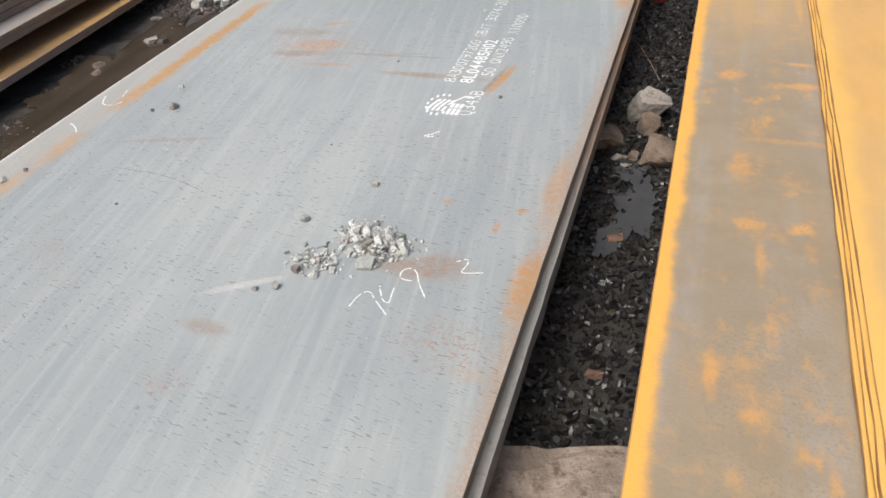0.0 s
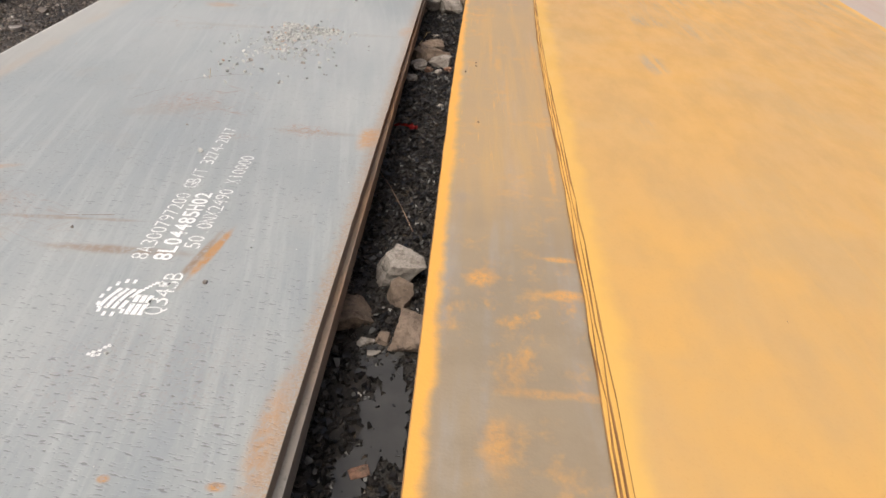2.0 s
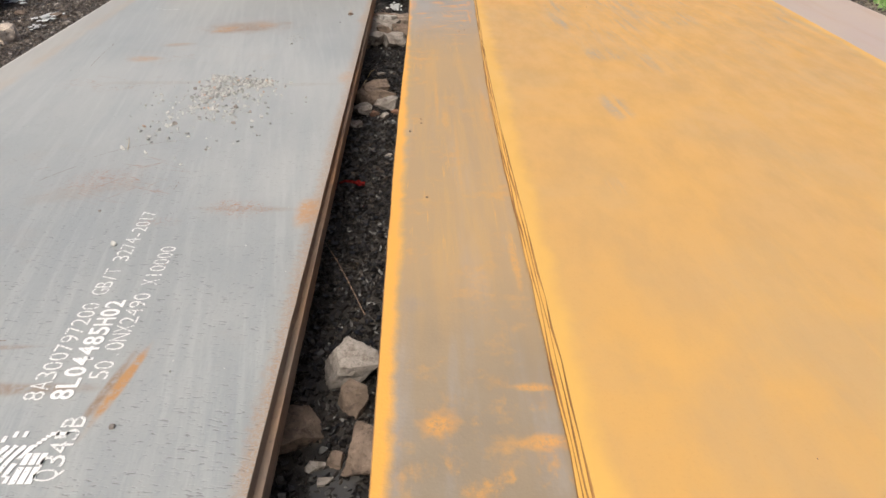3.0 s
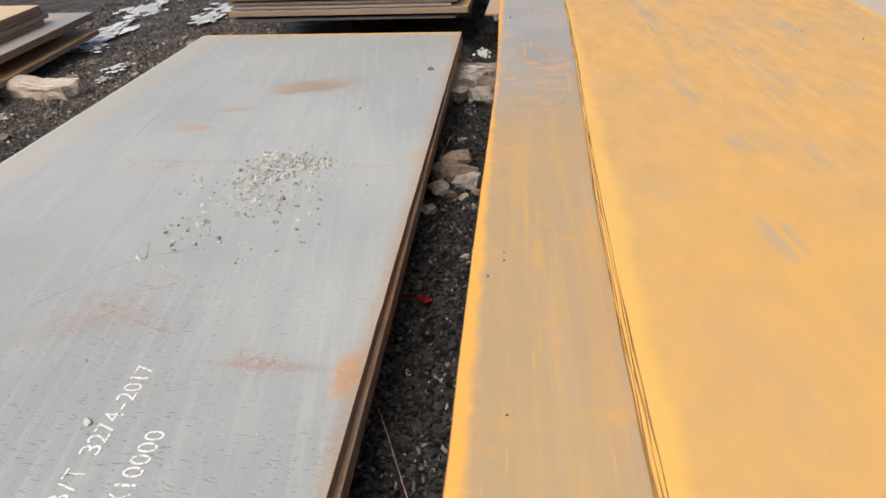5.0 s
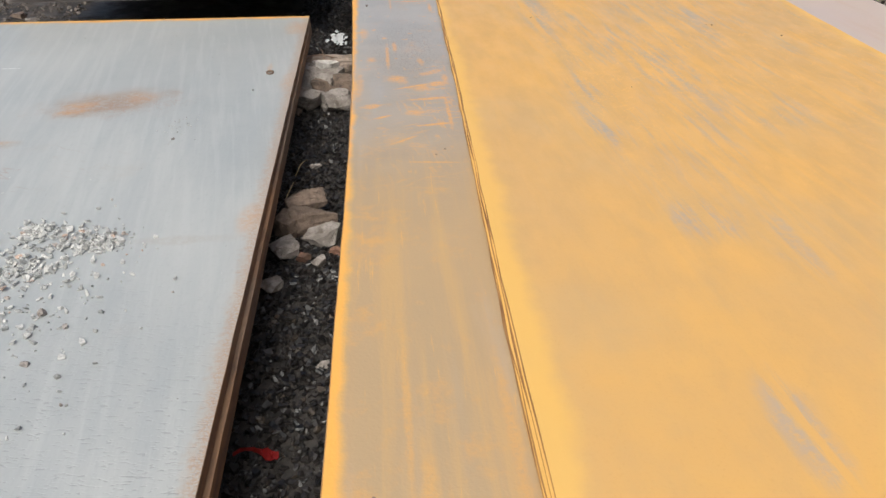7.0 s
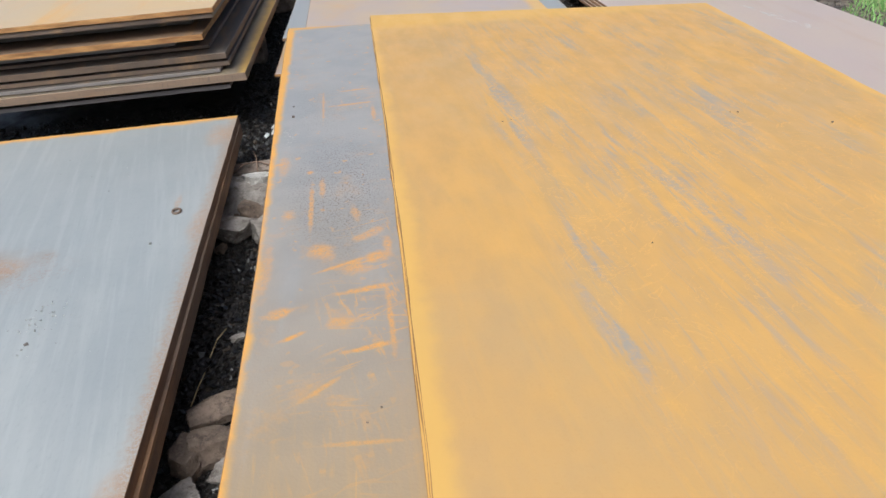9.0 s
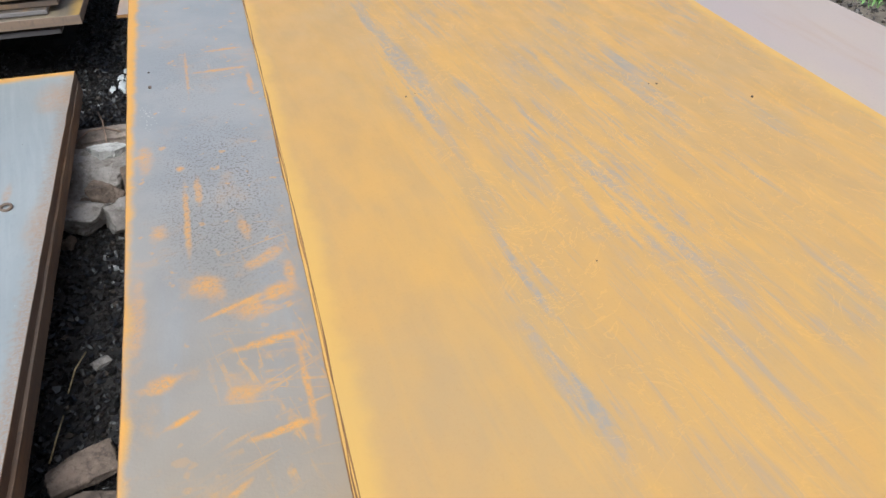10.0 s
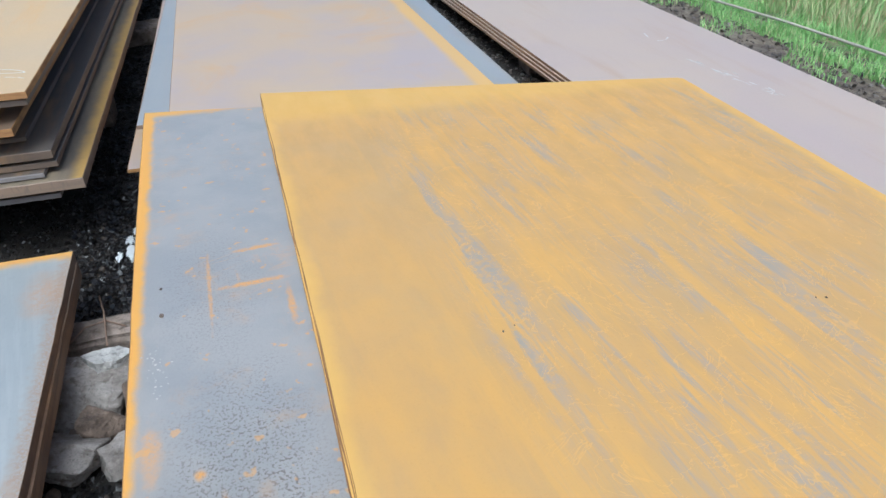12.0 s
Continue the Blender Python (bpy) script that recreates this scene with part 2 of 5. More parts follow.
def ochre_steel():
    m = Mat("fresh_ochre_rust", 0.5, 0.0, 0.85)
    big = m.noise(0.8, 5, 0.6)
    mid = m.noise(5, 5, 0.65, stretch=(1.6, 0.7, 1))
    fine = m.noise(120, 2, 0.6)
    c = m.mix(m.ramp(big, 0.3, 0.72), (0.655, 0.372, 0.098), (0.575, 0.355, 0.135))
    c = m.mix(m.ramp(mid, 0.35, 0.75, 0.0, 0.5), c, (0.50, 0.325, 0.145))
    c = m.mix(m.ramp(m.noise(2.0, 6, 0.62, offset=(3, 8, 0), warp=0.6), 0.40, 0.70, 0.0, 0.3), c, (0.71, 0.40, 0.095))
    c = m.mix(m.ramp(m.noise(1.5, 5, 0.6, offset=(9, 2, 0)), 0.46, 0.70, 0.0, 0.5), c, (0.50, 0.345, 0.165))
    c = m.mix(m.ramp(fine, 0.5, 0.9, 0.0, 0.25), c, (0.50, 0.26, 0.06))
    glow = m.noise(1.0, 5, 0.65, stretch=(11.0, 1.2, 1.0), rot=-4, offset=(6, 3, 0), warp=0.5)
    c = m.mix(m.math("MULTIPLY", m.ramp(glow, 0.48, 0.64), m.math("MULTIPLY", m.ramp(m.axis(1), 5.4, 7.4, 0.15, 0.55), m.ramp(m.axis(0), 1.15, 1.45, 0.3, 1.0))), c, (0.72, 0.40, 0.085))
    # bare blue-grey steel where the rust has been scraped along the plate
    scrape = m.noise(1.0, 6, 0.7, stretch=(22.0, 2.0, 1.0), rot=-4, offset=(2.3, 0, 0), warp=0.4)
    hair = m.noise(1.0, 4, 0.6, stretch=(70.0, 4.5, 1.0), rot=-7, offset=(1, 4, 0), warp=0.3)
    patch = m.noise(1.3, 5, 0.6, stretch=(1.6, 0.8, 1.0), offset=(1.7, 0.4, 0))
    zone = m.math("MULTIPLY", m.ramp(m.axis(1), 5.8, 7.6), m.ramp(m.axis(0), 1.24, 1.46))
    zone = m.math("MULTIPLY", zone, m.ramp(m.axis(1), 10.45, 9.9))
    bare = m.math("MULTIPLY", m.ramp(scrape, 0.47, 0.66), m.ramp(patch, 0.38, 0.60))
    bare = m.math("MAXIMUM", bare, m.math("MULTIPLY", m.ramp(hair, 0.60, 0.72, 0.0, 0.5), m.ramp(patch, 0.30, 0.5)))
    bare = m.math("MULTIPLY", bare, zone)
    extra = m.math("MULTIPLY", m.ramp(scrape, 0.44, 0.60), m.stains([
        (1.52, 6.25, 0.14, 0.18, -6, 0.9), (1.38, 5.38, 0.08, 0.22, 0, 0.7), (1.75, 6.1, 0.12, 0.25, 0, 0.5), (1.42, 7.2, 0.11, 0.7, -2, 0.9),
        (1.44, 8.7, 0.12, 0.8, -2, 0.9), (1.18, 4.55, 0.06, 0.1, 0, 0.3), (1.9, 7.6, 0.25, 0.6, 0, 0.8), (2.3, 8.4, 0.2, 0.6, 0, 0.7),
    ], 0.5))
    c = m.mix(m.math("MULTIPLY", m.math("MAXIMUM", m.math("MULTIPLY", bare, 0.85), extra), 0.85), c, (0.31, 0.315, 0.305))
    # scribbled brush marks
    scr = m.noise(3.2, 4, 0.6, warp=2.5, offset=(5, 5, 0))
    line = m.ramp(m.math("ABSOLUTE", m.math("SUBTRACT", scr, 0.5)), 0.012, 0.0, 0.0, 0.5)
    c = m.mix(m.math("MULTIPLY", line, zone), c, (0.78, 0.45, 0.11))
    aside = m.math("SUBTRACT", m.axis(0), m.math("MULTIPLY", m.axis(1), 0.0113))
    aside = m.math("ADD", aside, m.math("MULTIPLY", m.math("SUBTRACT", m.noise(5, 4), 0.5), 0.10))
    rim = m.math("MAXIMUM", m.band(1, 10.5, 0.16, 0.2, 0.2, 5), m.math("MAXIMUM", m.ramp(aside, 0.85, 0.79), m.ramp(aside, 3.0, 3.06)))
    c = m.mix(m.math("MULTIPLY", rim, 0.65), c, (0.78, 0.47, 0.10))
    m.bump(m.math("ADD", m.math("MULTIPLY", mid, 0.5), m.math("MULTIPLY", fine, 0.3)), 0.09, 0.004)
    return m.done(c, m.ramp(mid, 0.3, 0.7, 0.36, 0.52))


def strip_steel():
    m = Mat("half_rusted_steel", 0.5, 0.0, 0.9)
    big = m.noise(1.2, 5, 0.6)
    fine = m.noise(80, 3, 0.6)
    far = m.ramp(m.math("ADD", m.axis(1), m.math("MULTIPLY", big, 2.0)), 7.0, 9.6)
    c = m.mix(m.ramp(big, 0.3, 0.7), (0.29, 0.24, 0.175), (0.385, 0.285, 0.17))
    grey = m.mix(m.ramp(m.noise(4, 5), 0.35, 0.65), (0.325, 0.318, 0.308), (0.385, 0.365, 0.34))
    c = m.mix(far, c, grey)
    c = m.mix(m.ramp(m.noise(1.0, 5, 0.6, stretch=(8, 0.9, 1), offset=(3, 0, 0)), 0.5, 0.72, 0, 0.7), c, grey)
    # pitting
    pit = m.noise(120, 2, 0.6)
    pz = m.stains([(0.66, 8.1, 0.24, 0.65, 0, 1.0), (0.62, 1.9, 0.2, 0.5, 0, 0.6), (0.60, 9.0, 0.2, 0.5, 0, 0.4)], 0.4)
    c = m.mix(m.math("MULTIPLY", m.ramp(pit, 0.52, 0.6), pz), c, (0.17, 0.14, 0.12))
    spots = m.stains([
        (0.51, 3.40, 0.06, 0.05, 20, 1.0), (0.74, 3.34, 0.07, 0.03, 0, 1.0), (0.74, 3.52, 0.07, 0.018, 0, 0.9), (0.70, 2.50, 0.045, 0.03, 30, 1.0),
        (0.57, 2.50, 0.05, 0.03, 0, 0.8), (0.60, 2.35, 0.015, 0.12, 0, 0.7), (0.55, 2.80, 0.04, 0.1, 0, 0.6), (0.50, 1.95, 0.02, 0.08, 0, 0.8),
        (0.58, 1.85, 0.03, 0.03, 0, 0.8), (0.545, 5.55, 0.012, 0.4, 0, 0.8), (0.58, 5.3, 0.02, 0.14, 0, 0.9), (0.76, 4.1, 0.015, 0.22, 0, 0.9),
        (0.77, 5.45, 0.02, 0.3, 0, 0.8), (0.62, 4.9, 0.01, 0.5, 0, 0.5), (0.76, 7.70, 0.09, 0.03, 35, 0.7), (0.72, 7.86, 0.02, 0.08, 10, 0.6), (0.82, 7.62, 0.02, 0.06, 0, 0.7), (0.74, 7.37, 0.11, 0.018, 6, 1.0),
        (0.52, 7.18, 0.05, 0.012, 25, 1.0), (0.73, 7.09, 0.09, 0.014, 8, 1.0), (0.66, 7.52, 0.11, 0.012, 20, 0.9), (0.60, 6.95, 0.07, 0.012, 35, 0.9),
        (0.80, 7.2, 0.012, 0.2, 0, 0.8), (0.76, 9.21, 0.09, 0.015, 4, 0.95), (0.74, 9.0, 0.13, 0.018, 3, 0.95), (0.60, 9.02, 0.008, 0.28, 0, 0.7),
        (0.84, 8.85, 0.015, 0.12, 0, 0.8), (0.60, 8.1, 0.015, 0.1, 0, 0.8), (0.55, 8.25, 0.02, 0.02, 0, 0.9), (0.70, 6.75, 0.12, 0.01, -6, 0.8),
        (0.70, 2.95, 0.2, 0.02, 0, 0.5), (0.60, 7.62, 0.05, 0.07, 20, 0.8), (0.70, 7.50, 0.07, 0.05, -30, 0.7), (0.48, 7.30, 0.06, 0.03, 15, 0.9), (0.56, 7.95, 0.012, 0.25, 0, 0.8),
        (0.78, 7.55, 0.06, 0.04, 20, 0.9), (0.66, 7.22, 0.05, 0.03, 0, 0.7), (0.42, 7.55, 0.03, 0.2, 0, 0.5), (0.44, 8.35, 0.03, 0.12, 0, 0.6), (0.48, 7.9, 0.03, 0.05, 0, 0.7), (0.72, 1.7, 0.015, 0.1, 0, 0.6),
    ], 0.95, 26)
    c = m.mix(m.stains([(0.44, 3.87, 0.055, 0.05, 0, 0.8), (0.42, 4.9, 0.03, 0.05, 0, 0.5)], 0.5, 14), c, (0.26, 0.24, 0.22))
    near = m.ramp(m.axis(1), 4.9, 2.6)
    c = m.mix(m.math("MULTIPLY", near, m.ramp(m.noise(6, 6, 0.65), 0.4, 0.66, 0.35, 0.8)), c, (0.255, 0.198, 0.13))
    c = m.mix(m.math("MULTIPLY", spots, m.ramp(near, 0, 1, 1.0, 0.75)), c, (0.72, 0.34, 0.06))
    # drawn-out tan and orange streaks in the middle stretch
    middle = m.math("MULTIPLY", m.ramp(m.axis(1), 3.4, 4.4), m.ramp(m.axis(1), 7.2, 6.2))
    c = m.mix(m.math("MULTIPLY", middle, 0.6), c, (0.47, 0.315, 0.145))
    drawn = m.ramp(m.noise(1.0, 6, 0.66, stretch=(15, 0.8, 1), offset=(1.3, 2, 0)), 0.42, 0.66)
    c = m.mix(m.math("MULTIPLY", m.math("MULTIPLY", middle, drawn), 0.5), c, (0.56, 0.345, 0.125))
    bits = m.ramp(m.noise(1.0, 6, 0.7, stretch=(34, 2.2, 1), offset=(5, 1, 0)), 0.60, 0.70)
    c = m.mix(m.math("MULTIPLY", m.math("MULTIPLY", middle, bits), 0.6), c, (0.72, 0.38, 0.08))
    blot = m.ramp(m.noise(7, 6, 0.7, offset=(1, 7, 2)), 0.52, 0.74, 0, 0.6)
    c = m.mix(m.math("MULTIPLY", blot, m.ramp(far, 0, 1, 1.0, 0.5)), c, (0.62, 0.33, 0.09))
    # crossing scratches, dots and pits towards the far end
    where = m.stains([(0.74, 7.25, 0.2, 0.4, 0, 0.55), (0.62, 6.8, 0.25, 0.3, 0, 0.3), (0.76, 7.75, 0.14, 0.2, 0, 0.55), (0.72, 9.1, 0.2, 0.22, 0, 0.35)], 0.7, 7)
    smear = m.math("MULTIPLY", m.ramp(m.noise(13, 5, 0.65, stretch=(1.2, 0.7, 1), offset=(4, 4, 0)), 0.52, 0.68), m.stains([(0.66, 3.25, 0.3, 0.35, 0, 0.8), (0.62, 2.2, 0.25, 0.6, 0, 0.45), (0.72, 1.7, 0.12, 0.3, 0, 0.7)], 0.7, 7))
    c = m.mix(smear, c, (0.62, 0.315, 0.075))
    lines = m.math("MAXIMUM", m.scratches(7.0, 10, 0.022, 0.44, 0.56), m.math("MAXIMUM", m.scratches(8.0, -22, 0.024, 0.44, 0.56, (2, 5, 0)), m.scratches(9.0, 78, 0.024, 0.46, 0.58, (6, 3, 0))))
    c = m.mix(m.math("MULTIPLY", lines, where), c, (0.74, 0.36, 0.06))
    dots = m.math("MULTIPLY", m.ramp(m.noise(24, 2, 0.5, offset=(8, 8, 0)), 0.66, 0.72), far)
    c = m.mix(m.math("MULTIPLY", dots, 0.55), c, (0.74, 0.36, 0.06))
    c = m.mix(m.band(0, 0.368, 0.014, 0.034, 0.06, 8), c, (0.76, 0.39, 0.07))
    c = m.mix(m.band(1, 10.62, 0.03, 0.07, 0.06, 8), c, (0.74, 0.40, 0.08))
    m.bump(m.math("ADD", fine, m.math("MULTIPLY", pit, 0.8)), 0.25, 0.003)
    return m.done(c, m.ramp(far, 0, 1, 0.5, 0.38))


def plain_plate(name, a, b, rust=0.3, rough=0.5, seed=0.0, tone=RUST):
    """Weathered plate: two tones and some rust."""
    m = Mat(name, rough, 0.0, 0.9)
    n = m.noise(0.7, 5, 0.6, offset=(seed, seed, 0))
    s = m.noise(1.0, 5, 0.6, stretch=(5, 0.7, 1), offset=(seed, 0, 0))
    f = m.noise(60, 3)
    c = m.mix(m.ramp(n, 0.3, 0.7), a, b)
    c = m.mix(m.ramp(s, 0.5, 0.75, 0, rust), c, tone)
    c = m.mix(m.ramp(f, 0.5, 0.9, 0, 0.3), c, tuple(v * 0.6 for v in a))
    m.bump(m.math("ADD", s, m.math("MULTIPLY", f, 0.15)), 0.25, 0.004)
    return m.done(c)


def rimmed_plate(name, a, b, rust, rough, seed, tone):
    """Weathered plate with a fresh ochre rim along one long edge and broad ochre clouds."""
    m = Mat(name, rough, 0.0, 0.9)
    n = m.noise(0.9, 5, 0.6, offset=(seed, seed, 0))
    f = m.noise(60, 3)
    c = m.mix(m.ramp(n, 0.42, 0.66), a, b)
    c = m.mix(m.ramp(m.noise(1.4, 5, 0.65, offset=(0, seed, 0), warp=0.6), 0.5, 0.72, 0, rust), c, tone)
    side = m.math("SUBTRACT", m.axis(0), m.math("MULTIPLY", m.math("SUBTRACT", m.axis(1), 10.4), -0.001))
    side = m.math("ADD", side, m.math("MULTIPLY", m.math("SUBTRACT", m.noise(4, 4), 0.5), 0.05))
    c = m.mix(m.ramp(side, 2.05, 2.11, 0, 0.85), c, (0.74, 0.45, 0.12))
    m.bump(m.math("ADD", n, m.math("MULTIPLY", f, 0.15)), 0.2, 0.004)
    return m.done(c)


def edge_rim_plate(name):
    """Dark brown-grey scale, ochre towards the long edge that shows."""
    m = Mat(name, 0.45)
    n = m.noise(1.6, 5, 0.65, stretch=(4, 0.8, 1))
    c = m.mix(m.ramp(n, 0.35, 0.65), (0.15, 0.125, 0.10), (0.27, 0.215, 0.14))
    side = m.math("SUBTRACT", m.axis(0), m.math("MULTIPLY", m.math("SUBTRACT", m.axis(1), 10.46), 0.0347))
    side = m.math("ADD", side, m.math("MULTIPLY", m.math("SUBTRACT", m.noise(6, 5), 0.5), 0.10))
    c = m.mix(m.ramp(side, -0.06, 0.02, 0.0, 0.85), c, (0.50, 0.31, 0.08))
    m.bump(m.noise(60, 3), 0.25, 0.003)
    return m.done(c)


def ground_soil():
    m = Mat("wet_coal_soil", 0.75)
    n = m.noise(14, 6, 0.7)
    c = m.mix(m.ramp(n, 0.3, 0.7), (0.012, 0.011, 0.010), (0.045, 0.038, 0.032))
    left = m.ramp(m.axis(0), -2.0, -3.0)
    c = m.mix(m.math("MULTIPLY", left, m.ramp(m.noise(5, 5), 0.4, 0.7)), c, (0.085, 0.07, 0.058))
    strip = m.ramp(m.axis(0), 4.6, 5.0)
    c = m.mix(strip, c, m.mix(m.ramp(m.noise(8, 5, 0.7), 0.35, 0.65), (0.10, 0.075, 0.055), (0.22, 0.18, 0.13)))
    verge = m.ramp(m.math("ADD", m.axis(0), m.math("MULTIPLY", m.noise(2.0, 4), 0.6)), 6.05, 6.5)
    turf = m.mix(m.ramp(m.noise(9, 5), 0.4, 0.6), (0.10, 0.17, 0.05), (0.20, 0.17, 0.10))
    c = m.mix(verge, c, turf)
    m.bump(n, 0.8, 0.02)
    return m.done(c, m.ramp(m.noise(3, 4), 0.4, 0.6, 0.45, 0.85))


def gravel_mat(name, a, b, c3, rough):
    m = Mat(name, rough)
    n = m.t.nodes.new("ShaderNodeNewGeometry").outputs["Random Per Island"]
    c = m.mix(m.ramp(n, 0.0, 0.8), a, b)
    c = m.mix(m.ramp(n, 0.94, 0.99), c, c3)
    f = m.noise(120, 3)
    c = m.mix(m.ramp(f, 0.4, 0.7, 0, 0.4), c, tuple(v * 0.5 for v in a))
    m.bump(f, 0.5, 0.004)
    return m.done(c)


def stone_mat(name, a, b, dirt=(0.10, 0.075, 0.055), rough=0.85):
    m = Mat(name, rough)
    n = m.noise(9, 6, 0.65)
    f = m.noise(70, 4, 0.7)
    c = m.mix(m.ramp(n, 0.35, 0.65), a, b)
    c = m.mix(m.ramp(m.noise(16, 5, 0.7, offset=(3, 0, 1)), 0.5, 0.68, 0, 0.85), c, dirt)
    c = m.mix(m.ramp(f, 0.52, 0.70, 0, 0.75), c, tuple(v * 0.4 for v in a))
    c = m.mix(m.ramp(m.noise(45, 5, 0.75, offset=(2, 5, 1)), 0.56, 0.70, 0, 0.5), c, tuple(min(0.75, v * 1.5) for v in a))
    m.bump(m.math("ADD", n, m.math("MULTIPLY", f, 0.5)), 0.85, 0.014)
    return m.done(c)


def leaf_mat(name, a, b, c3):
    m = Mat(name, 0.75, 0.0, 0.2)
    n = m.t.nodes.new("ShaderNodeNewGeometry").outputs["Random Per Island"]
    c = m.mix(n, a, b)
    c = m.mix(m.ramp(n, 0.85, 0.95), c, c3)
    return m.done(c)


def plain(name, colour, rough=0.6, scale=40.0, depth=0.25):
    m = Mat(name, rough)
    n = m.noise(scale, 4)
    return m.done(m.mix(m.ramp(n, 0.3, 0.7), colour, tuple(v * (1 - depth) for v in colour)))


def water():
    m = Mat("puddle_water", 0.03)
    m.b.inputs["IOR"].default_value = 1.45
    m.bump(m.noise(20, 2), 0.03, 0.002)
    return m.done(m.mix(m.noise(6), (0.03, 0.03, 0.03), (0.10, 0.095, 0.09)))


def worn_paint(name, colour, wear):
    """Stencil paint, worn through in specks."""
    m = Mat(name, 0.7)
    n = m.noise(130, 3, 0.6)
    return m.done(m.mix(m.ramp(n, 0.62 - wear, 0.72 - wear), colour, (0.33, 0.35, 0.36)))


LOWER_EDGE = edge_steel("bare_cut_edge", (0.27, 0.275, 0.265), (4.6, 2.4))
GREY, EDGE, OCHRE_EDGE, OCHRE_TOP, STRIP = grey_steel(), edge_steel(), ochre_edge(), ochre_steel(), strip_steel()
MAUVE = plain_plate("mauve_weathered", (0.53, 0.42, 0.365), (0.58, 0.455, 0.35), 0.5, 0.30, 2.0, (0.50, 0.32, 0.18))
PINKISH = rimmed_plate("pink_brown_weathered", (0.49, 0.40, 0.36), (0.56, 0.42, 0.28), 0.7, 0.36, 5.0, (0.62, 0.37, 0.12))
BLUISH = plain_plate("blue_grey_scale", (0.30, 0.32, 0.34), (0.36, 0.36, 0.35), 0.4, 0.42, 8.0, (0.45, 0.28, 0.12))
DARKRUST = plain_plate("dark_rust", (0.15, 0.10, 0.065), (0.24, 0.15, 0.08), 0.7, 0.6, 3.0, (0.46, 0.24, 0.07))
TAN = plain_plate("tan_rust", (0.64, 0.45, 0.23), (0.56, 0.44, 0.29), 0.7, 0.5, 11.0, (0.68, 0.38, 0.10))
UMBER = plain_plate("umber_rust", (0.28, 0.17, 0.085), (0.38, 0.24, 0.11), 0.7, 0.5, 6.0, (0.60, 0.37, 0.13))
LILAC = plain_plate("lilac_scale", (0.30, 0.275, 0.27), (0.40, 0.36, 0.33), 0.9, 0.3, 9.0, (0.55, 0.32, 0.13))
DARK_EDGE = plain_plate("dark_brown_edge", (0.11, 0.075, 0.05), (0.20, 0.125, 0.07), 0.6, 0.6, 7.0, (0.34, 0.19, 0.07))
PALE_EDGE = edge_steel("blue_grey_edge", (0.20, 0.20, 0.205), (14.0, 9.0))
RIMMED = edge_rim_plate("brown_scale_with_ochre_rim")
SOIL = ground_soil()
COAL = gravel_mat("coal_gravel", (0.007, 0.007, 0.007), (0.030, 0.026, 0.024), (0.085, 0.068, 0.052), 0.28)
BROWNSTONE = gravel_mat("brown_gravel", (0.045, 0.036, 0.030), (0.15, 0.122, 0.10), (0.40, 0.37, 0.33), 0.4)
CRUMB = gravel_mat("crushed_slag", (0.30, 0.302, 0.285), (0.60, 0.595, 0.565), (0.50, 0.37, 0.29), 0.85)
CONCRETE = stone_mat("old_concrete", (0.34, 0.275, 0.23), (0.21, 0.165, 0.13))
ROCK = stone_mat("broken_stone", (0.235, 0.175, 0.135), (0.135, 0.10, 0.075), (0.06, 0.045, 0.035))
PALEROCK = stone_mat("pale_broken_concrete", (0.36, 0.325, 0.295), (0.20, 0.175, 0.155), (0.11, 0.085, 0.068))
BRICKRED = stone_mat("old_brick", (0.25, 0.135, 0.09), (0.17, 0.095, 0.068))
BEIGE = stone_mat("beige_concrete", (0.56, 0.48, 0.40), (0.44, 0.37, 0.30), (0.28, 0.22, 0.17))
WHITEROCK = stone_mat("chalky_concrete", (0.66, 0.64, 0.60), (0.48, 0.46, 0.43), (0.22, 0.20, 0.18))
WATER = water()
MUD = plain("muddy_water", (0.075, 0.058, 0.043), 0.12, 5.0, 0.5)
PAINT = worn_paint("white_stencil_paint", (0.80, 0.80, 0.78), 0.095)
BOLD = worn_paint("white_stencil_paint_thick", (0.84, 0.84, 0.83), 0.03)
CHALK = worn_paint("white_chalk", (0.78, 0.78, 0.76), 0.06)
FADED = worn_paint("faded_chalk", (0.66, 0.62, 0.56), 0.1)
GRASS = leaf_mat("green_grass", (0.24, 0.46, 0.13), (0.40, 0.62, 0.24), (0.56, 0.54, 0.30))
REED = leaf_mat("dry_reed", (0.54, 0.48, 0.27), (0.36, 0.52, 0.22), (0.55, 0.38, 0.22))
PIPE = plain("pale_pipe", (0.50, 0.45, 0.37), 0.6)
WHITE = plain("white_flecks", (0.78, 0.80, 0.80), 0.25, 25, 0.15)
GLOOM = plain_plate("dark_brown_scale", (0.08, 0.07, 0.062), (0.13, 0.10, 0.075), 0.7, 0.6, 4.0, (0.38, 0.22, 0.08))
RED = plain("red_plastic", (0.45, 0.03, 0.03), 0.5)
WIRE = plain("rusty_wire", (0.30, 0.20, 0.14), 0.6)
SCRATCH = plain("brown_scratch", (0.27, 0.21, 0.18), 0.6)
STRAW = plain("straw", (0.55, 0.42, 0.22), 0.7)

# ---- shape helpers ----


def part(name, bm, material, parent=None, label=""):
    me = bpy.data.meshes.new(name)
    bm.to_mesh(me)
    bm.free()
    for mat in material if isinstance(material, (list, tuple)) else [material]:
        me.materials.append(mat)
    ob = new(name, me)
    if parent:
        ob.parent = parent
    if label:
        ob["label"] = label
    return ob


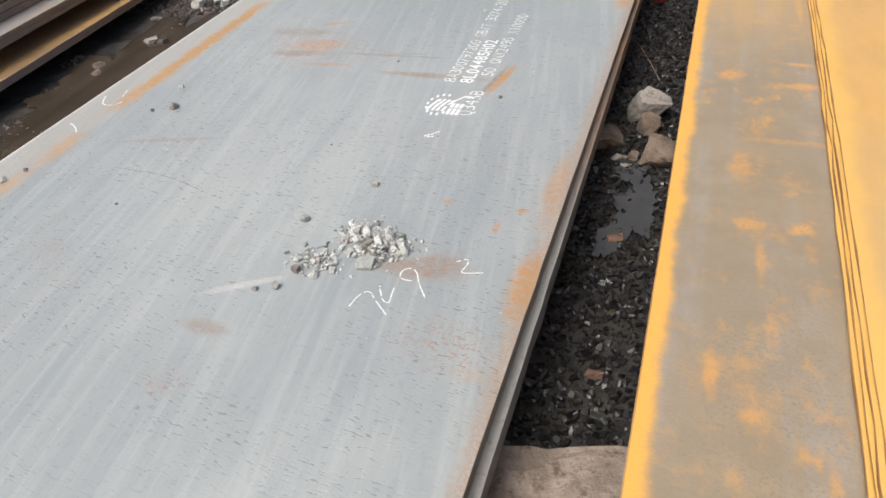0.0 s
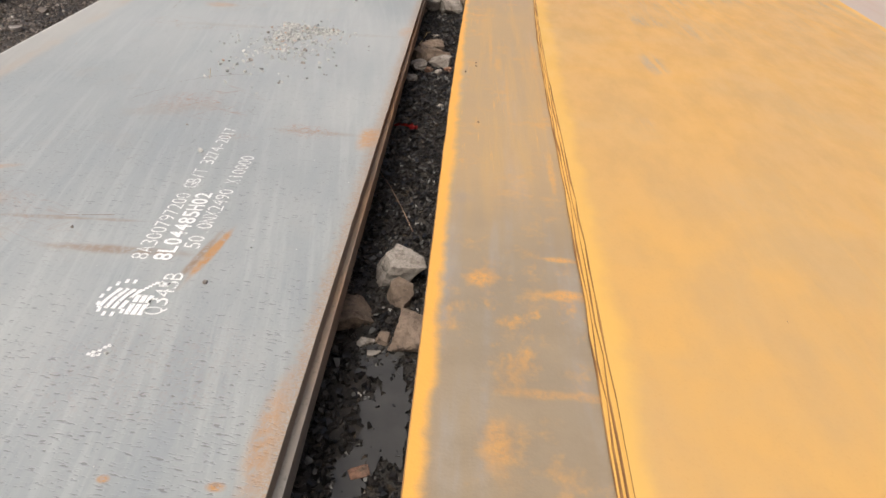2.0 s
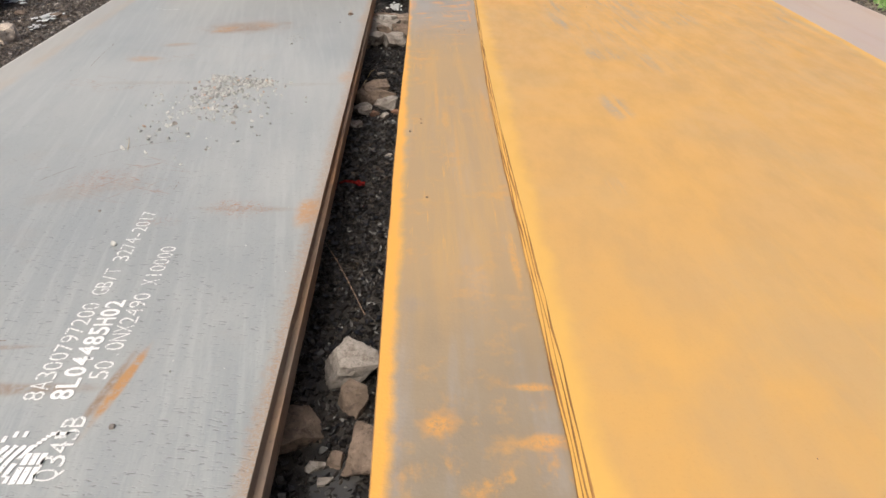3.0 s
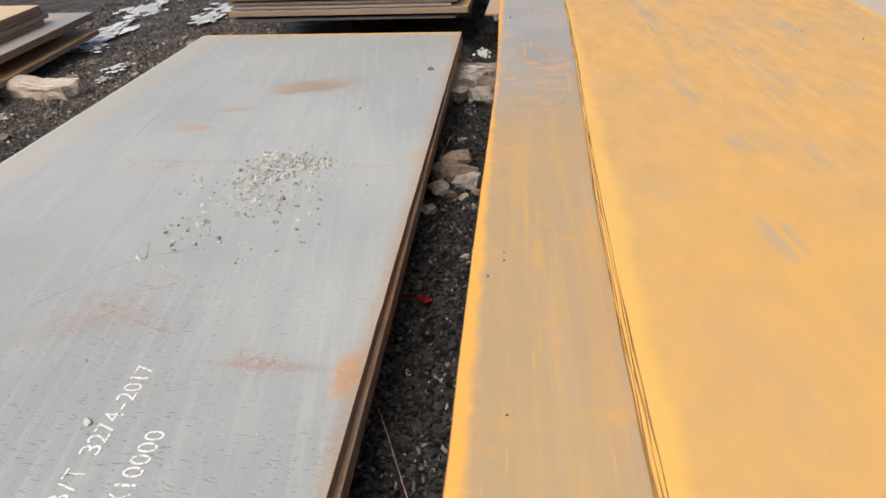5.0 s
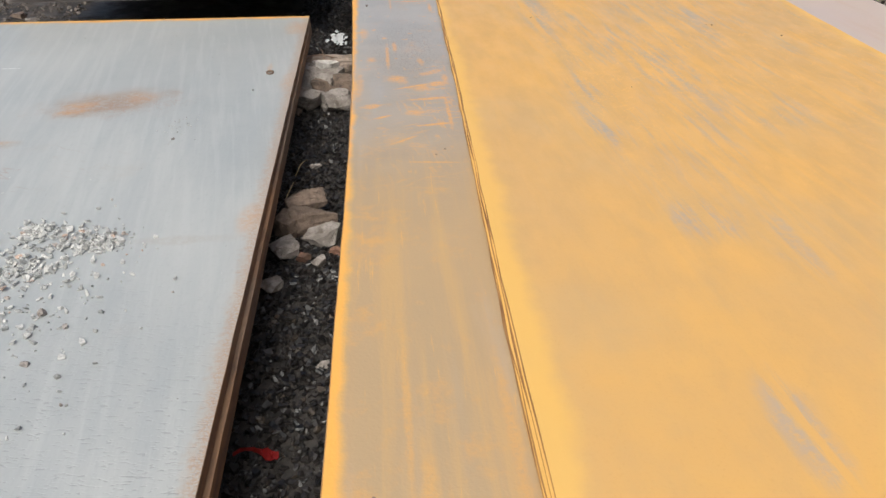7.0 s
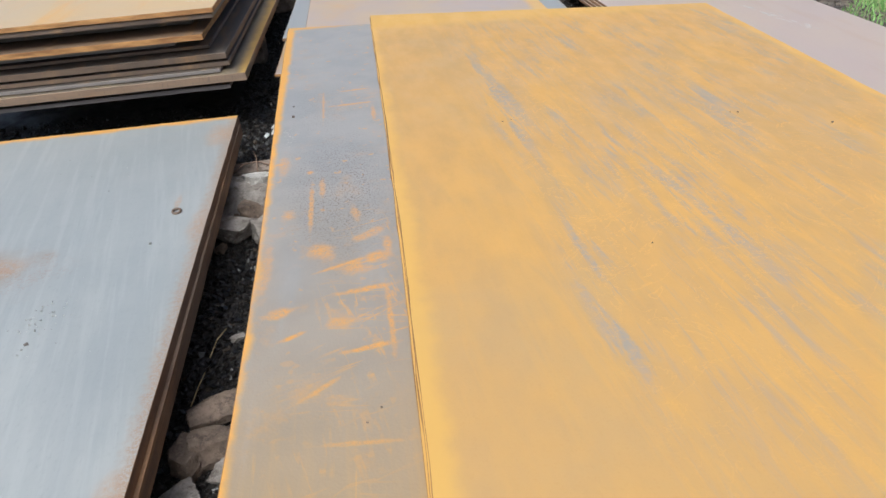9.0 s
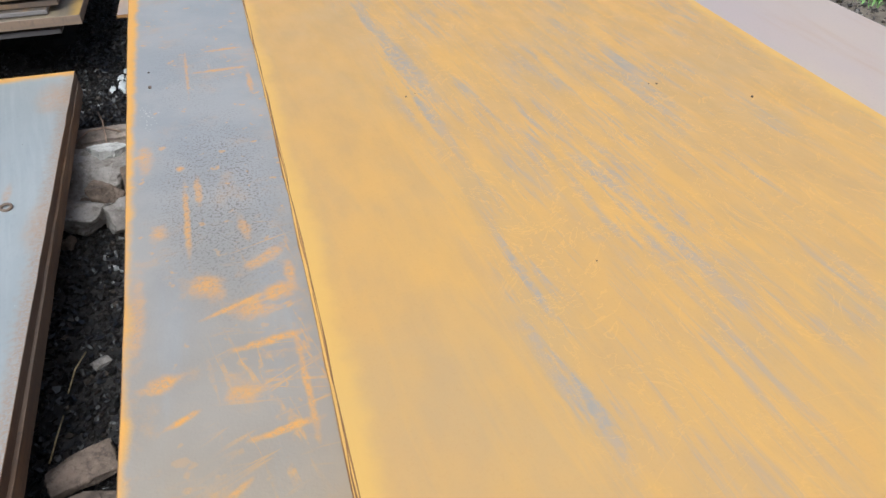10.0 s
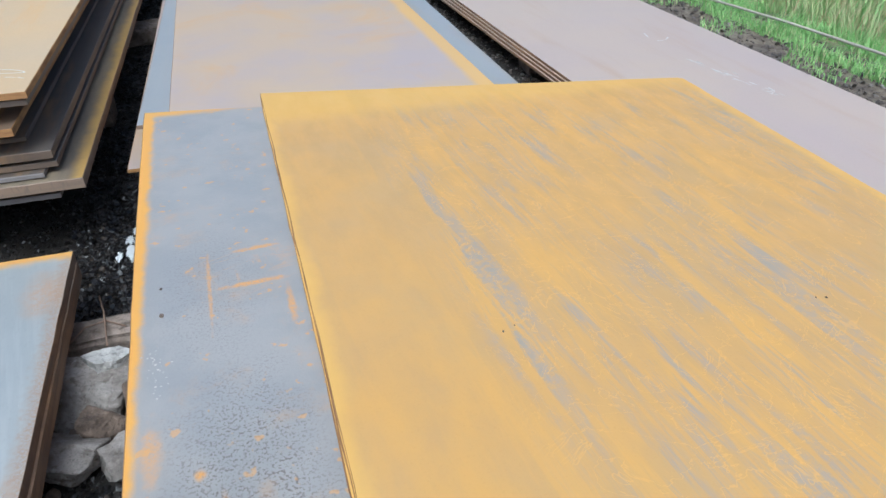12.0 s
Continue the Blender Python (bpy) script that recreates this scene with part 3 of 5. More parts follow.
def plate_mesh(corners, thick, top, wave=0.002, ragged=0.0015, seed=0, nx=10, ny=60, bevel=0.003, bow=(0.0, 0.0, 1.0)):
    """A plate: corners near-left, near-right, far-right, far-left as (x, y); top gives z at (x, y). Slot 0: faces, slot 1: edges."""
    rng = random.Random(seed)
    bm = bmesh.new()
    a, b, c, d = [Vector((*p, 0)) for p in corners]

    def grid_point(u, v, drop):
        p = (a * (1 - u) + b * u) * (1 - v) + (d * (1 - u) + c * u) * v
        p.x += bow[0] * math.exp(-(((p.y - bow[1]) / bow[2]) ** 2)) * (1 - u)
        z = top(p.x, p.y) + wave * noise.noise((p.x * 0.8 + seed, p.y * 0.5, seed))
        return Vector((p.x, p.y, z - drop))

    rows = []
    for j in range(ny + 1):
        row = []
        for i in range(nx + 1):
            u, v = i / nx, j / ny
            p = grid_point(u, v, 0)
            if i in (0, nx):
                p.x += ragged * noise.noise((p.y * 9, seed, i)) * 2
            if j in (0, ny):
                p.y += ragged * noise.noise((p.x * 9, seed, j)) * 2
            row.append(p)
        rows.append(row)
    tops = [[bm.verts.new(p) for p in row] for row in rows]
    for j in range(ny):
        for i in range(nx):
            bm.faces.new((tops[j][i], tops[j][i + 1], tops[j + 1][i + 1], tops[j + 1][i])).smooth = True
    ring = [(0, i) for i in range(nx)] + [(j, nx) for j in range(ny)] + [(ny, i) for i in range(nx, 0, -1)] + [(j, 0) for j in range(ny, 0, -1)]
    mid = (a + b + c + d) / 4
    outs, lows = [], []
    for j, i in ring:
        p = rows[j][i]
        away = Vector((-1 if i == 0 else 1 if i == nx else 0, -1 if j == 0 else 1 if j == ny else 0, 0))
        outs.append(bm.verts.new(p + away * bevel - Vector((0, 0, bevel))))
        lows.append(bm.verts.new(p + away * (bevel + ragged * rng.uniform(-1, 1)) - Vector((0, 0, thick))))
    n = len(ring)
    for k in range(n):
        (j, i), (j2, i2) = ring[k], ring[(k + 1) % n]
        f = bm.faces.new((tops[j][i], outs[k], outs[(k + 1) % n], tops[j2][i2]))
        g = bm.faces.new((outs[k], lows[k], lows[(k + 1) % n], outs[(k + 1) % n]))
        f.material_index = g.material_index = 1
    bm.faces.new(lows[::-1]).material_index = 1
    for e in bm.edges:
        if len({f.material_index for f in e.link_faces}) > 1:
            e.smooth = False
    bmesh.ops.recalc_face_normals(bm, faces=bm.faces)
    return bm


def plate(corners, thick, top, mats, label, group, seed=0, **more):
    level = top if callable(top) else (lambda x, y: top)
    ob = part("steel_plate", plate_mesh(corners, thick, level, seed=seed, **more), mats)
    return tagged(ob, label, "steel plate", group)


def rock_mesh(size, seed, cuts=9, fine=2, rough=0.05):
    """A broken stone: a block split along random planes, its edges chipped and its faces uneven."""
    rng = random.Random(seed)
    bm = bmesh.new()
    bmesh.ops.create_cube(bm, size=2.0)
    for _ in range(cuts):
        n = Vector((rng.gauss(0, 1), rng.gauss(0, 1), rng.gauss(0, 0.9))).normalized()
        out = bmesh.ops.bisect_plane(bm, geom=bm.verts[:] + bm.edges[:] + bm.faces[:], plane_co=n * rng.uniform(0.66, 1.0), plane_no=n, clear_outer=True)
        edges = [g for g in out["geom_cut"] if isinstance(g, bmesh.types.BMEdge)]
        if len(edges) > 2:
            bmesh.ops.contextual_create(bm, geom=edges)
    if fine:
        bmesh.ops.bevel(bm, geom=bm.edges[:], offset=0.045, segments=1, affect="EDGES", clamp_overlap=True)
    bmesh.ops.triangulate(bm, faces=bm.faces[:])
    for _ in range(fine):
        bmesh.ops.subdivide_edges(bm, edges=[e for e in bm.edges if e.calc_length() > 0.16], cuts=1)
        bmesh.ops.triangulate(bm, faces=bm.faces[:])
    for v in bm.verts:
        away = v.co.normalized()
        v.co += away * rough * (noise.noise(v.co * 2.4 + Vector((seed, 0, 0))) + 0.7 * noise.noise(v.co * 7.0 + Vector((0, seed, 0))))
        v.co = Vector((v.co.x * size[0], v.co.y * size[1], v.co.z * size[2])) * 0.48
    bmesh.ops.recalc_face_normals(bm, faces=bm.faces)
    return bm


def rock(name, at, size, turn, material, label, category, seed, group="", tilt=0, cuts=9, fine=3):
    ob = part(name, rock_mesh(size, seed, cuts, fine, 0.085), material)
    ob.matrix_basis = pose(*at, tilt, tilt * 0.6, turn)
    return tagged(ob, label, category, group)


def block_mesh(size, seed, wear=0.012):
    """A cast concrete block with worn, chipped edges."""
    bm = bmesh.new()
    bmesh.ops.create_cube(bm, size=1.0)
    bmesh.ops.subdivide_edges(bm, edges=bm.edges, cuts=9, use_grid_fill=True)
    for v in bm.verts:
        p = Vector((v.co.x * size[0], v.co.y * size[1], v.co.z * size[2]))
        near = sorted(size[k] / 2 - abs(p[k]) for k in range(3))
        if near[1] < 0.03:
            p -= Vector((math.copysign(1, p.x) * (abs(v.co.x) > 0.45), math.copysign(1, p.y) * (abs(v.co.y) > 0.45), math.copysign(1, p.z) * (abs(v.co.z) > 0.45))) * 0.009
        n = noise.noise_vector(p * 9 + Vector((seed, seed, 0)))
        p += n * wear + noise.noise_vector(p * 30 + Vector((0, seed, 0))) * wear * 0.35
        v.co = p
    return bm


def sleeper(at, size, turn, label, seed, tilt=0, material=None, wear=0.012):
    ob = part("concrete_block", block_mesh(size, seed, wear), material or CONCRETE)
    ob.matrix_basis = pose(*at, 0, tilt, turn)
    return tagged(ob, label, "concrete block", "concrete supports under the plates")


STONE_SHAPES = []
for k in range(7):
    b0 = rock_mesh((1, 1, 0.7), 100 + k, 5, 0, 0.05)
    b0.verts.ensure_lookup_table()
    STONE_SHAPES.append((np.array([v.co[:] for v in b0.verts]), np.array([[v.index for v in f.verts] for f in b0.faces])))
    b0.free()


def scatter(name, spots, material, label, category="gravel", kind="stuff", parent=None):
    """Many small stones in one mesh: spots are (x, y, z, size)."""
    rng = np.random.default_rng(len(spots))
    verts, faces, base = [], [], 0
    for x, y, z, s in spots:
        vs, fs = STONE_SHAPES[rng.integers(len(STONE_SHAPES))]
        a = rng.uniform(0, 2 * np.pi)
        ca, sa = np.cos(a), np.sin(a)
        tilt = rng.normal(0, 0.35, 2)
        p = vs * np.array([s * rng.uniform(0.7, 1.3), s * rng.uniform(0.6, 1.1), s * rng.uniform(0.6, 1.1)])
        q = np.stack([p[:, 0] * ca - p[:, 1] * sa, p[:, 0] * sa + p[:, 1] * ca, p[:, 2]], 1)
        q[:, 2] += q[:, 0] * tilt[0] + q[:, 1] * tilt[1]
        verts.append(q + np.array([x, y, z]))
        faces.append(fs + base)
        base += len(vs)
    me = bpy.data.meshes.new(name)
    me.from_pydata(np.concatenate(verts).tolist(), [], np.concatenate(faces).tolist())
    me.materials.append(material)
    ob = new(name, me)
    if parent:
        ob.parent = parent
        return ob
    return tagged(ob, label, category, "", kind)


def tube(name, points, radius, material, parent=None, label="", sides=6):
    """A bent wire or pipe as a mesh."""
    bm = bmesh.new()
    pts = [Vector(p) for p in points]
    rings = []
    for k, p in enumerate(pts):
        d = (pts[min(k + 1, len(pts) - 1)] - pts[max(k - 1, 0)]).normalized()
        s = d.cross(Vector((0, 0, 1)))
        s = s.normalized() if s.length > 1e-4 else Vector((1, 0, 0))
        u = s.cross(d)
        rings.append([bm.verts.new(p + (s * math.cos(a) + u * math.sin(a)) * radius) for a in [2 * math.pi * i / sides for i in range(sides)]])
    for r, q in zip(rings, rings[1:]):
        for i in range(sides):
            bm.faces.new((r[i], r[(i + 1) % sides], q[(i + 1) % sides], q[i])).smooth = True
    bm.faces.new(rings[0])
    bm.faces.new(rings[-1][::-1])
    bmesh.ops.recalc_face_normals(bm, faces=bm.faces)
    return part(name, bm, material, parent, label)


def stroke(name, points, width, z, material, parent, seed=0, gaps=0.35):
    """A chalk or paint line lying on a plate, uneven in width."""
    bm = bmesh.new()
    pts = [Vector((*p, 0)) for p in points]
    for _ in range(2 if len(pts) > 2 else 0):
        cut = [pts[0]]
        for p, q in zip(pts, pts[1:]):
            cut += [p.lerp(q, 0.25), p.lerp(q, 0.75)]
        pts = cut + [pts[-1]]
    dense = []
    for p, q in zip(pts, pts[1:]):
        n = max(1, int((q - p).length / 0.012))
        dense += [p.lerp(q, k / n) for k in range(n)]
    dense.append(pts[-1])
    left, right = [], []
    for k, p in enumerate(dense):
        d = (dense[min(k + 1, len(dense) - 1)] - dense[max(k - 1, 0)]).normalized()
        s = Vector((-d.y, d.x, 0)) * width * (0.5 + 0.25 * noise.noise((k * 0.5, seed, 0)))
        left.append(bm.verts.new((p + s).to_3d() + Vector((0, 0, z))))
        right.append(bm.verts.new((p - s).to_3d() + Vector((0, 0, z))))
    for k in range(len(dense) - 1):
        if gaps and noise.noise((k * 0.9, seed * 3.7, 1.0)) > gaps:
            continue
        bm.faces.new((left[k], right[k], right[k + 1], left[k + 1]))
    bmesh.ops.recalc_face_normals(bm, faces=bm.faces)
    return part(name, bm, material, parent)


def lettering(text, at, height, length, turn, material, parent, bold=0.0):
    """Stencilled characters, evenly spaced and lying flat, each a part of its plate."""
    step = length / len(text)
    m = pose(*at, 0, 0, turn)
    for k, sign in enumerate(text):
        if sign == " ":
            continue
        cu = bpy.data.curves.new("stencil_letter", "FONT")
        cu.body, cu.size, cu.offset, cu.resolution_u = sign, 1.0, bold, 3
        tmp = bpy.data.objects.new("stencil_letter_curve", cu)
        scene.collection.objects.link(tmp)
        me = bpy.data.meshes.new_from_object(tmp.evaluated_get(bpy.context.evaluated_depsgraph_get()))
        bpy.data.objects.remove(tmp)
        xs = [v.co.x for v in me.vertices]
        mid = (min(xs) + max(xs)) / 2
        wide = min(1.35, 0.86 * step / max(0.2, max(xs) - min(xs)) / (height / 0.7))
        for v in me.vertices:
            v.co = m @ Vector((step * (k + 0.5) + (v.co.x - mid) * wide * height / 0.7, v.co.y * height / 0.7, 0))
        me.name = "stencil_letter"
        me.materials.clear()
        me.materials.append(material)
        ob = new("stencil_letter", me)
        ob.parent = parent


# ---- ground ----
GROUND = -0.06


def ground_height(x, y):
    return GROUND + 0.022 * noise.noise((x * 1.6, y * 1.6, 3.0)) + 0.008 * noise.noise((x * 7, y * 7, 9.0))


def build_ground():
    xs = [-600, -120, -30, -12, -8, -6] + [-5 + 0.1 * k for k in range(126)] + [8.5, 10, 14, 30, 120, 600]
    ys = [-600, -120, -30, -8, -3, -1] + [0.1 * k for k in range(181)] + [19, 21, 25, 40, 120, 600]
    verts = [(x, y, ground_height(x, y)) for y in ys for x in xs]
    n = len(xs)
    faces = [(j * n + i, j * n + i + 1, (j + 1) * n + i + 1, (j + 1) * n + i) for j in range(len(ys) - 1) for i in range(n - 1)]
    me = bpy.data.meshes.new("ground")
    me.from_pydata(verts, [], faces)
    me.materials.append(SOIL)
    for p in me.polygons:
        p.use_smooth = True
    tagged(new("ground", me), "wet black coal-dust ground with a grassy verge", "ground", "", "structure")


build_ground()


def puddle(cx, cy, rx, ry, seed, z, mat, name, words):
    bm = bmesh.new()
    n = 140
    ring = []
    for k in range(n):
        a = 2 * math.pi * k / n
        r = 1 + 0.5 * noise.noise((math.cos(a) * 1.6, math.sin(a) * 1.6, seed)) + 0.45 * noise.noise((math.cos(a) * 5, math.sin(a) * 5, seed)) + 0.22 * noise.noise((math.cos(a) * 15, math.sin(a) * 15, seed))
        ring.append(bm.verts.new((cx + rx * r * math.cos(a), cy + ry * r * math.sin(a), z)))
    bm.faces.new(ring)
    return tagged(part(name, bm, mat), words, name.replace("_", " "), name.replace("_", " ") + " spots", "structure")


def white_patch(cx, cy, rx, ry, seed):
    """A broken patch of many ragged white flecks round one place."""
    r = random.Random(seed)
    bm = bmesh.new()
    for i in range(34):
        w = 0.5 if i == 0 else r.uniform(0.05, 0.30)
        u, v = (0, 0) if i == 0 else (r.gauss(0, 0.55), r.gauss(0, 0.55))
        ring = []
        for k in range(36):
            a = 2 * math.pi * k / 36
            c, d = math.cos(a), math.sin(a)
            q = max(0.15, 1 + 0.8 * noise.noise((c * 1.3, d * 1.3, seed + i)) + 0.9 * noise.noise((c * 3.5, d * 3.5, seed * 2 + i)))
            ring.append(bm.verts.new((cx + rx * (u + w * q * c), cy + ry * (v + w * q * d), GROUND + 0.016 + 0.0006 * i)))
        bm.faces.new(ring)
    bmesh.ops.triangulate(bm, faces=bm.faces[:])
    tagged(part("white_patch", bm, WHITE), "thin ragged white patch on the gravel", "white patch", "white patch spots", "structure")


for k, p in enumerate([(0.24, 3.50, 0.09, 0.19), (0.17, 3.82, 0.09, 0.10), (0.14, 3.25, 0.06, 0.10), (-3.15, 4.15, 0.42, 1.3)]):
    puddle(*p, k * 3.1, GROUND + (0.012 if k == 3 else 0.016) + 0.001 * k, MUD if k == 3 else WATER, "puddle", "shallow puddle of still water among gravel")
for k, p in enumerate([(0.17, 10.52, 0.06, 0.17), (-4.45, 11.8, 0.22, 0.8), (-4.65, 13.1, 0.25, 0.5), (-4.25, 10.95, 0.16, 0.14), (-3.53, 10.15, 0.10, 0.17), (-3.46, 9.7, 0.06, 0.06),
                       (-3.5, 12.4, 0.17, 0.35), (-3.38, 13.1, 0.3, 0.35), (-2.62, 10.78, 0.22, 0.07), (2.72, 13.2, 0.09, 1.3), (0.27, 12.2, 0.04, 0.25), (-3.8, 8.6, 0.06, 0.07)]):
    white_patch(*p, k)

# ---- the grey plate and the one below it ----
G = "grey plates on concrete blocks"
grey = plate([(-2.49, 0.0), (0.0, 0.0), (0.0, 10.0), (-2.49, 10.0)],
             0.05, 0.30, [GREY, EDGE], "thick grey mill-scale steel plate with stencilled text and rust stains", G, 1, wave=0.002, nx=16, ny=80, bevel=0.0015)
plate([(-2.485, 0.02), (0.036, -0.02), (0.006, 9.985), (-2.485, 9.97)], 0.075, 0.2496, [LOWER_EDGE, LOWER_EDGE],
      "thick steel plate lying under the stencilled plate", G, 1, wave=0.002, nx=16, ny=80, bevel=0.0012)

# ---- the half-rusted stack with the ochre plates on it ----
S = "ochre and half-rusted plate stack"
plate([(0.365, 0.0), (2.75, 0.0), (2.85, 10.22), (0.353, 10.63)], 0.025, lambda x, y: 0.65 - 0.03 * max(0.0, x - 0.85), [STRIP, OCHRE_EDGE],
      "half-rusted steel plate with ochre rim and orange scratches", S, 3, nx=14, ny=70, bow=(0.034, 7.4, 1.7))
for k in range(6):
    d = 0.004 * ((k * 7) % 3)
    plate([(0.385 + d, 0.05), (2.72, 0.02), (2.80, 10.15), (0.385 + d, 10.52)], 0.06, lambda x, y, k=k: 0.622 - 0.064 * k - 0.03 * max(0.0, x - 0.85),
          [DARKRUST, EDGE], "rusty steel plate deep in the stack", S, 10 + k, nx=4, ny=12)


def ochre_level(k):
    return lambda x, y: 0.690 - 0.0098 * k - 0.03 * (x - 0.85)


for k, (dl0, dl1, dy) in enumerate([(0.0, 0.0, 0.0), (-0.013, 0.002, 0.045), (-0.022, -0.004, 0.02), (-0.036, 0.004, -0.05)]):
    plate([(0.772 + dl0, 0.0), (3.08 + dl0, -0.04), (3.19 + dl1, 10.30 + dy), (0.918 + dl1, 10.60 + dy)], 0.0088, ochre_level(k), [OCHRE_TOP, OCHRE_EDGE],
          "thin steel plate covered in bright ochre rust" if k == 0 else "thin ochre-rusted plate under another one", S, 20 + k, wave=0.003 if k == 0 else 0.002,
          ragged=0.003, nx=12, ny=80, bevel=0.0015, bow=(-0.030, 5.6, 1.6))

# ---- the bay beyond: bluish strip, pink-brown plates ----
B = "far pink-brown plate stack"
plate([(0.187, 10.77), (2.30, 10.77), (2.45, 20.8), (0.54, 20.8)], 0.02, 0.30, [PINKISH, OCHRE_EDGE], "pink-brown steel plate jutting out at the bottom", B, 31)
for k in range(3):
    plate([(0.36, 10.82 + 0.03 * k), (2.28, 10.80), (2.36, 20.6), (0.62, 20.6)], 0.08, 0.555 - 0.085 * k, [DARKRUST, EDGE], "rusty steel plate inside the far stack", B, 32 + k, nx=4, ny=12)
plate([(0.300, 10.66), (2.335, 10.36), (2.49, 20.8), (0.74, 20.8)], 0.02, 0.58, [BLUISH, EDGE], "blue-grey plate with a narrow showing rim", B, 36)
plate([(0.458, 10.68), (2.18, 10.40), (2.17, 20.8), (0.64, 20.8)], 0.02, 0.602, [PINKISH, OCHRE_EDGE], "pink-brown steel plate with ochre rim", B, 37)

# ---- plates along the verge ----
R = "mauve plates beside the grass"
for k in range(5):
    o = 0.012 * ((k * 5) % 4)
    plate([(3.30 - o, 0.0), (5.02 - o, 0.0), (4.72 + o, 21.0), (3.02 - o, 21.0)], 0.02, 0.20 - 0.024 * k, [MAUVE, EDGE],
          "mauve-grey weathered steel plate" if k == 0 else "dark-edged steel plate under the mauve one", R, 40 + k, nx=8, ny=50)

# ---- the stack ahead of the grey plate ----
F = "staggered plate stack ahead"
for k, (xr0, yf, z, th, mats, words) in enumerate([
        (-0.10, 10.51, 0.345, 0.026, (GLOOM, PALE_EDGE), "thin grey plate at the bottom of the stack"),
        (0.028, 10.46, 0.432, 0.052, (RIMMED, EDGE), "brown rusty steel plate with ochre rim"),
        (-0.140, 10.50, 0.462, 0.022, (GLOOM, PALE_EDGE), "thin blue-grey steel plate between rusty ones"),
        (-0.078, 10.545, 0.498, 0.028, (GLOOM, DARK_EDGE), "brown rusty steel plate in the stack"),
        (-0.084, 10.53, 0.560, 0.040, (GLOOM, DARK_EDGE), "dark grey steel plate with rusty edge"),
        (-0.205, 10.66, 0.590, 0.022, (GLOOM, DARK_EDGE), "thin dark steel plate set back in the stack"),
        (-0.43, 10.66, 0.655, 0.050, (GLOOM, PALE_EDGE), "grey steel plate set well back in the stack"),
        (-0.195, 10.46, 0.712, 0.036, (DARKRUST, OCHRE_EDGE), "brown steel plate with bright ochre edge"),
        # added filler set back; its dark edge colour stands for the gap's shade
        (-0.30, 10.74, 0.795, 0.072, (DARKRUST, GLOOM), "added dark filler plate for the shaded gap near the top"),
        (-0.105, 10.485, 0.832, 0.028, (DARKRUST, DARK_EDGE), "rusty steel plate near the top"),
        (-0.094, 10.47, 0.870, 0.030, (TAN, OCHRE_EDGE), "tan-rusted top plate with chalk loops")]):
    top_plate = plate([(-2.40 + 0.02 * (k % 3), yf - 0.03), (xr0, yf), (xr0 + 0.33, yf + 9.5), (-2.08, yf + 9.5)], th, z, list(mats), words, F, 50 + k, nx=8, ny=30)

# ---- the stack across the lane ----
L = "plate stack across the lane"


def lane(off, y):
    return -3.3 - 0.084 * y + off


for k, (off, lean, y1, z, th, mats, words) in enumerate([
        (0.0, 0.0, 11.15, 0.12, 0.05, (UMBER, EDGE), "brown rusty steel plate on concrete blocks"),
        (-0.42, 0.0, 10.9, 0.225, 0.10, (DARKRUST, EDGE), "rusty steel plate set back"),
        (-0.17, 0.011, 11.2, 0.263, 0.032, (BLUISH, EDGE), "grey steel plate with dark edge"),
        (-0.17, 0.011, 11.2, 0.30, 0.034, (LILAC, EDGE), "lilac-grey steel plate with rust splashes"),
        (-0.30, 0.0, 10.6, 0.35, 0.046, (DARKRUST, EDGE), "dark-edged steel plate in the upper pile"),
        (-0.29, 0.0, 10.7, 0.40, 0.044, (DARKRUST, EDGE), "dark-edged steel plate in the upper pile"),
        (-0.31, 0.0, 10.65, 0.45, 0.044, (DARKRUST, EDGE), "dark-edged steel plate in the upper pile"),
        (-0.30, 0.0, 10.6, 0.50, 0.045, (TAN, EDGE), "tan-topped steel plate on the upper pile")]):
    plate([(lane(off, 1.0) - 2.2, 1.0), (lane(off + lean, 1.0), 1.0), (lane(off + lean * y1, y1), y1), (lane(off, y1) - 2.2, y1)], th, z, list(mats), words, L, 70 + k, nx=6, ny=40)

# ---- supports ----
for y in (1.2, 5.2, 8.6):
    sleeper((-1.25, y, 0.053), (2.2, 0.26, 0.228), 0, "rough concrete beam carrying the grey plates", int(y * 10))
    sleeper((1.58, y + 0.2, 0.083), (2.25, 0.3, 0.292), 0, "rough concrete beam carrying the ochre plate stack", int(y * 10) + 3)
for y in (2.5, 9.2):
    sleeper((4.05, y, 0.018), (1.6, 0.25, 0.15), 0, "low concrete beam under the mauve plates", int(y * 7))
for y in (12.5, 18.0):
    sleeper((1.55, y, 0.11), (2.1, 0.3, 0.34), 0, "concrete beam under the far plates", int(y * 7))
    sleeper((4.0, y, 0.018), (1.6, 0.25, 0.15), 0, "low concrete beam under the mauve plates", int(y * 5))
    sleeper((-1.15, y, 0.122), (2.2, 0.3, 0.392), 0, "concrete beam under the staggered plates", int(y * 6))
sleeper((-3.88, 9.28, 0.012), (0.84, 0.27, 0.156), -9, "pale concrete beam jutting out under the rusty plates", 11, material=BEIGE, wear=0.03)
sleeper((-4.6, 2.6, 0.012), (1.8, 0.25, 0.156), -5, "concrete beam under the rusty plates", 12)
sleeper((0.16, 1.995, -0.005), (0.62, 0.24, 0.13), 12, "dirty concrete slab end in the gap between plates", 13, wear=0.026)
sleeper((0.10, 9.74, 0.0), (0.75, 0.16, 0.12), 2, "brown concrete beam across the gap", 14)
sleeper((0.10, 14.5, 0.02), (0.42, 0.35, 0.16), 8, "broken concrete block between far stacks", 16)

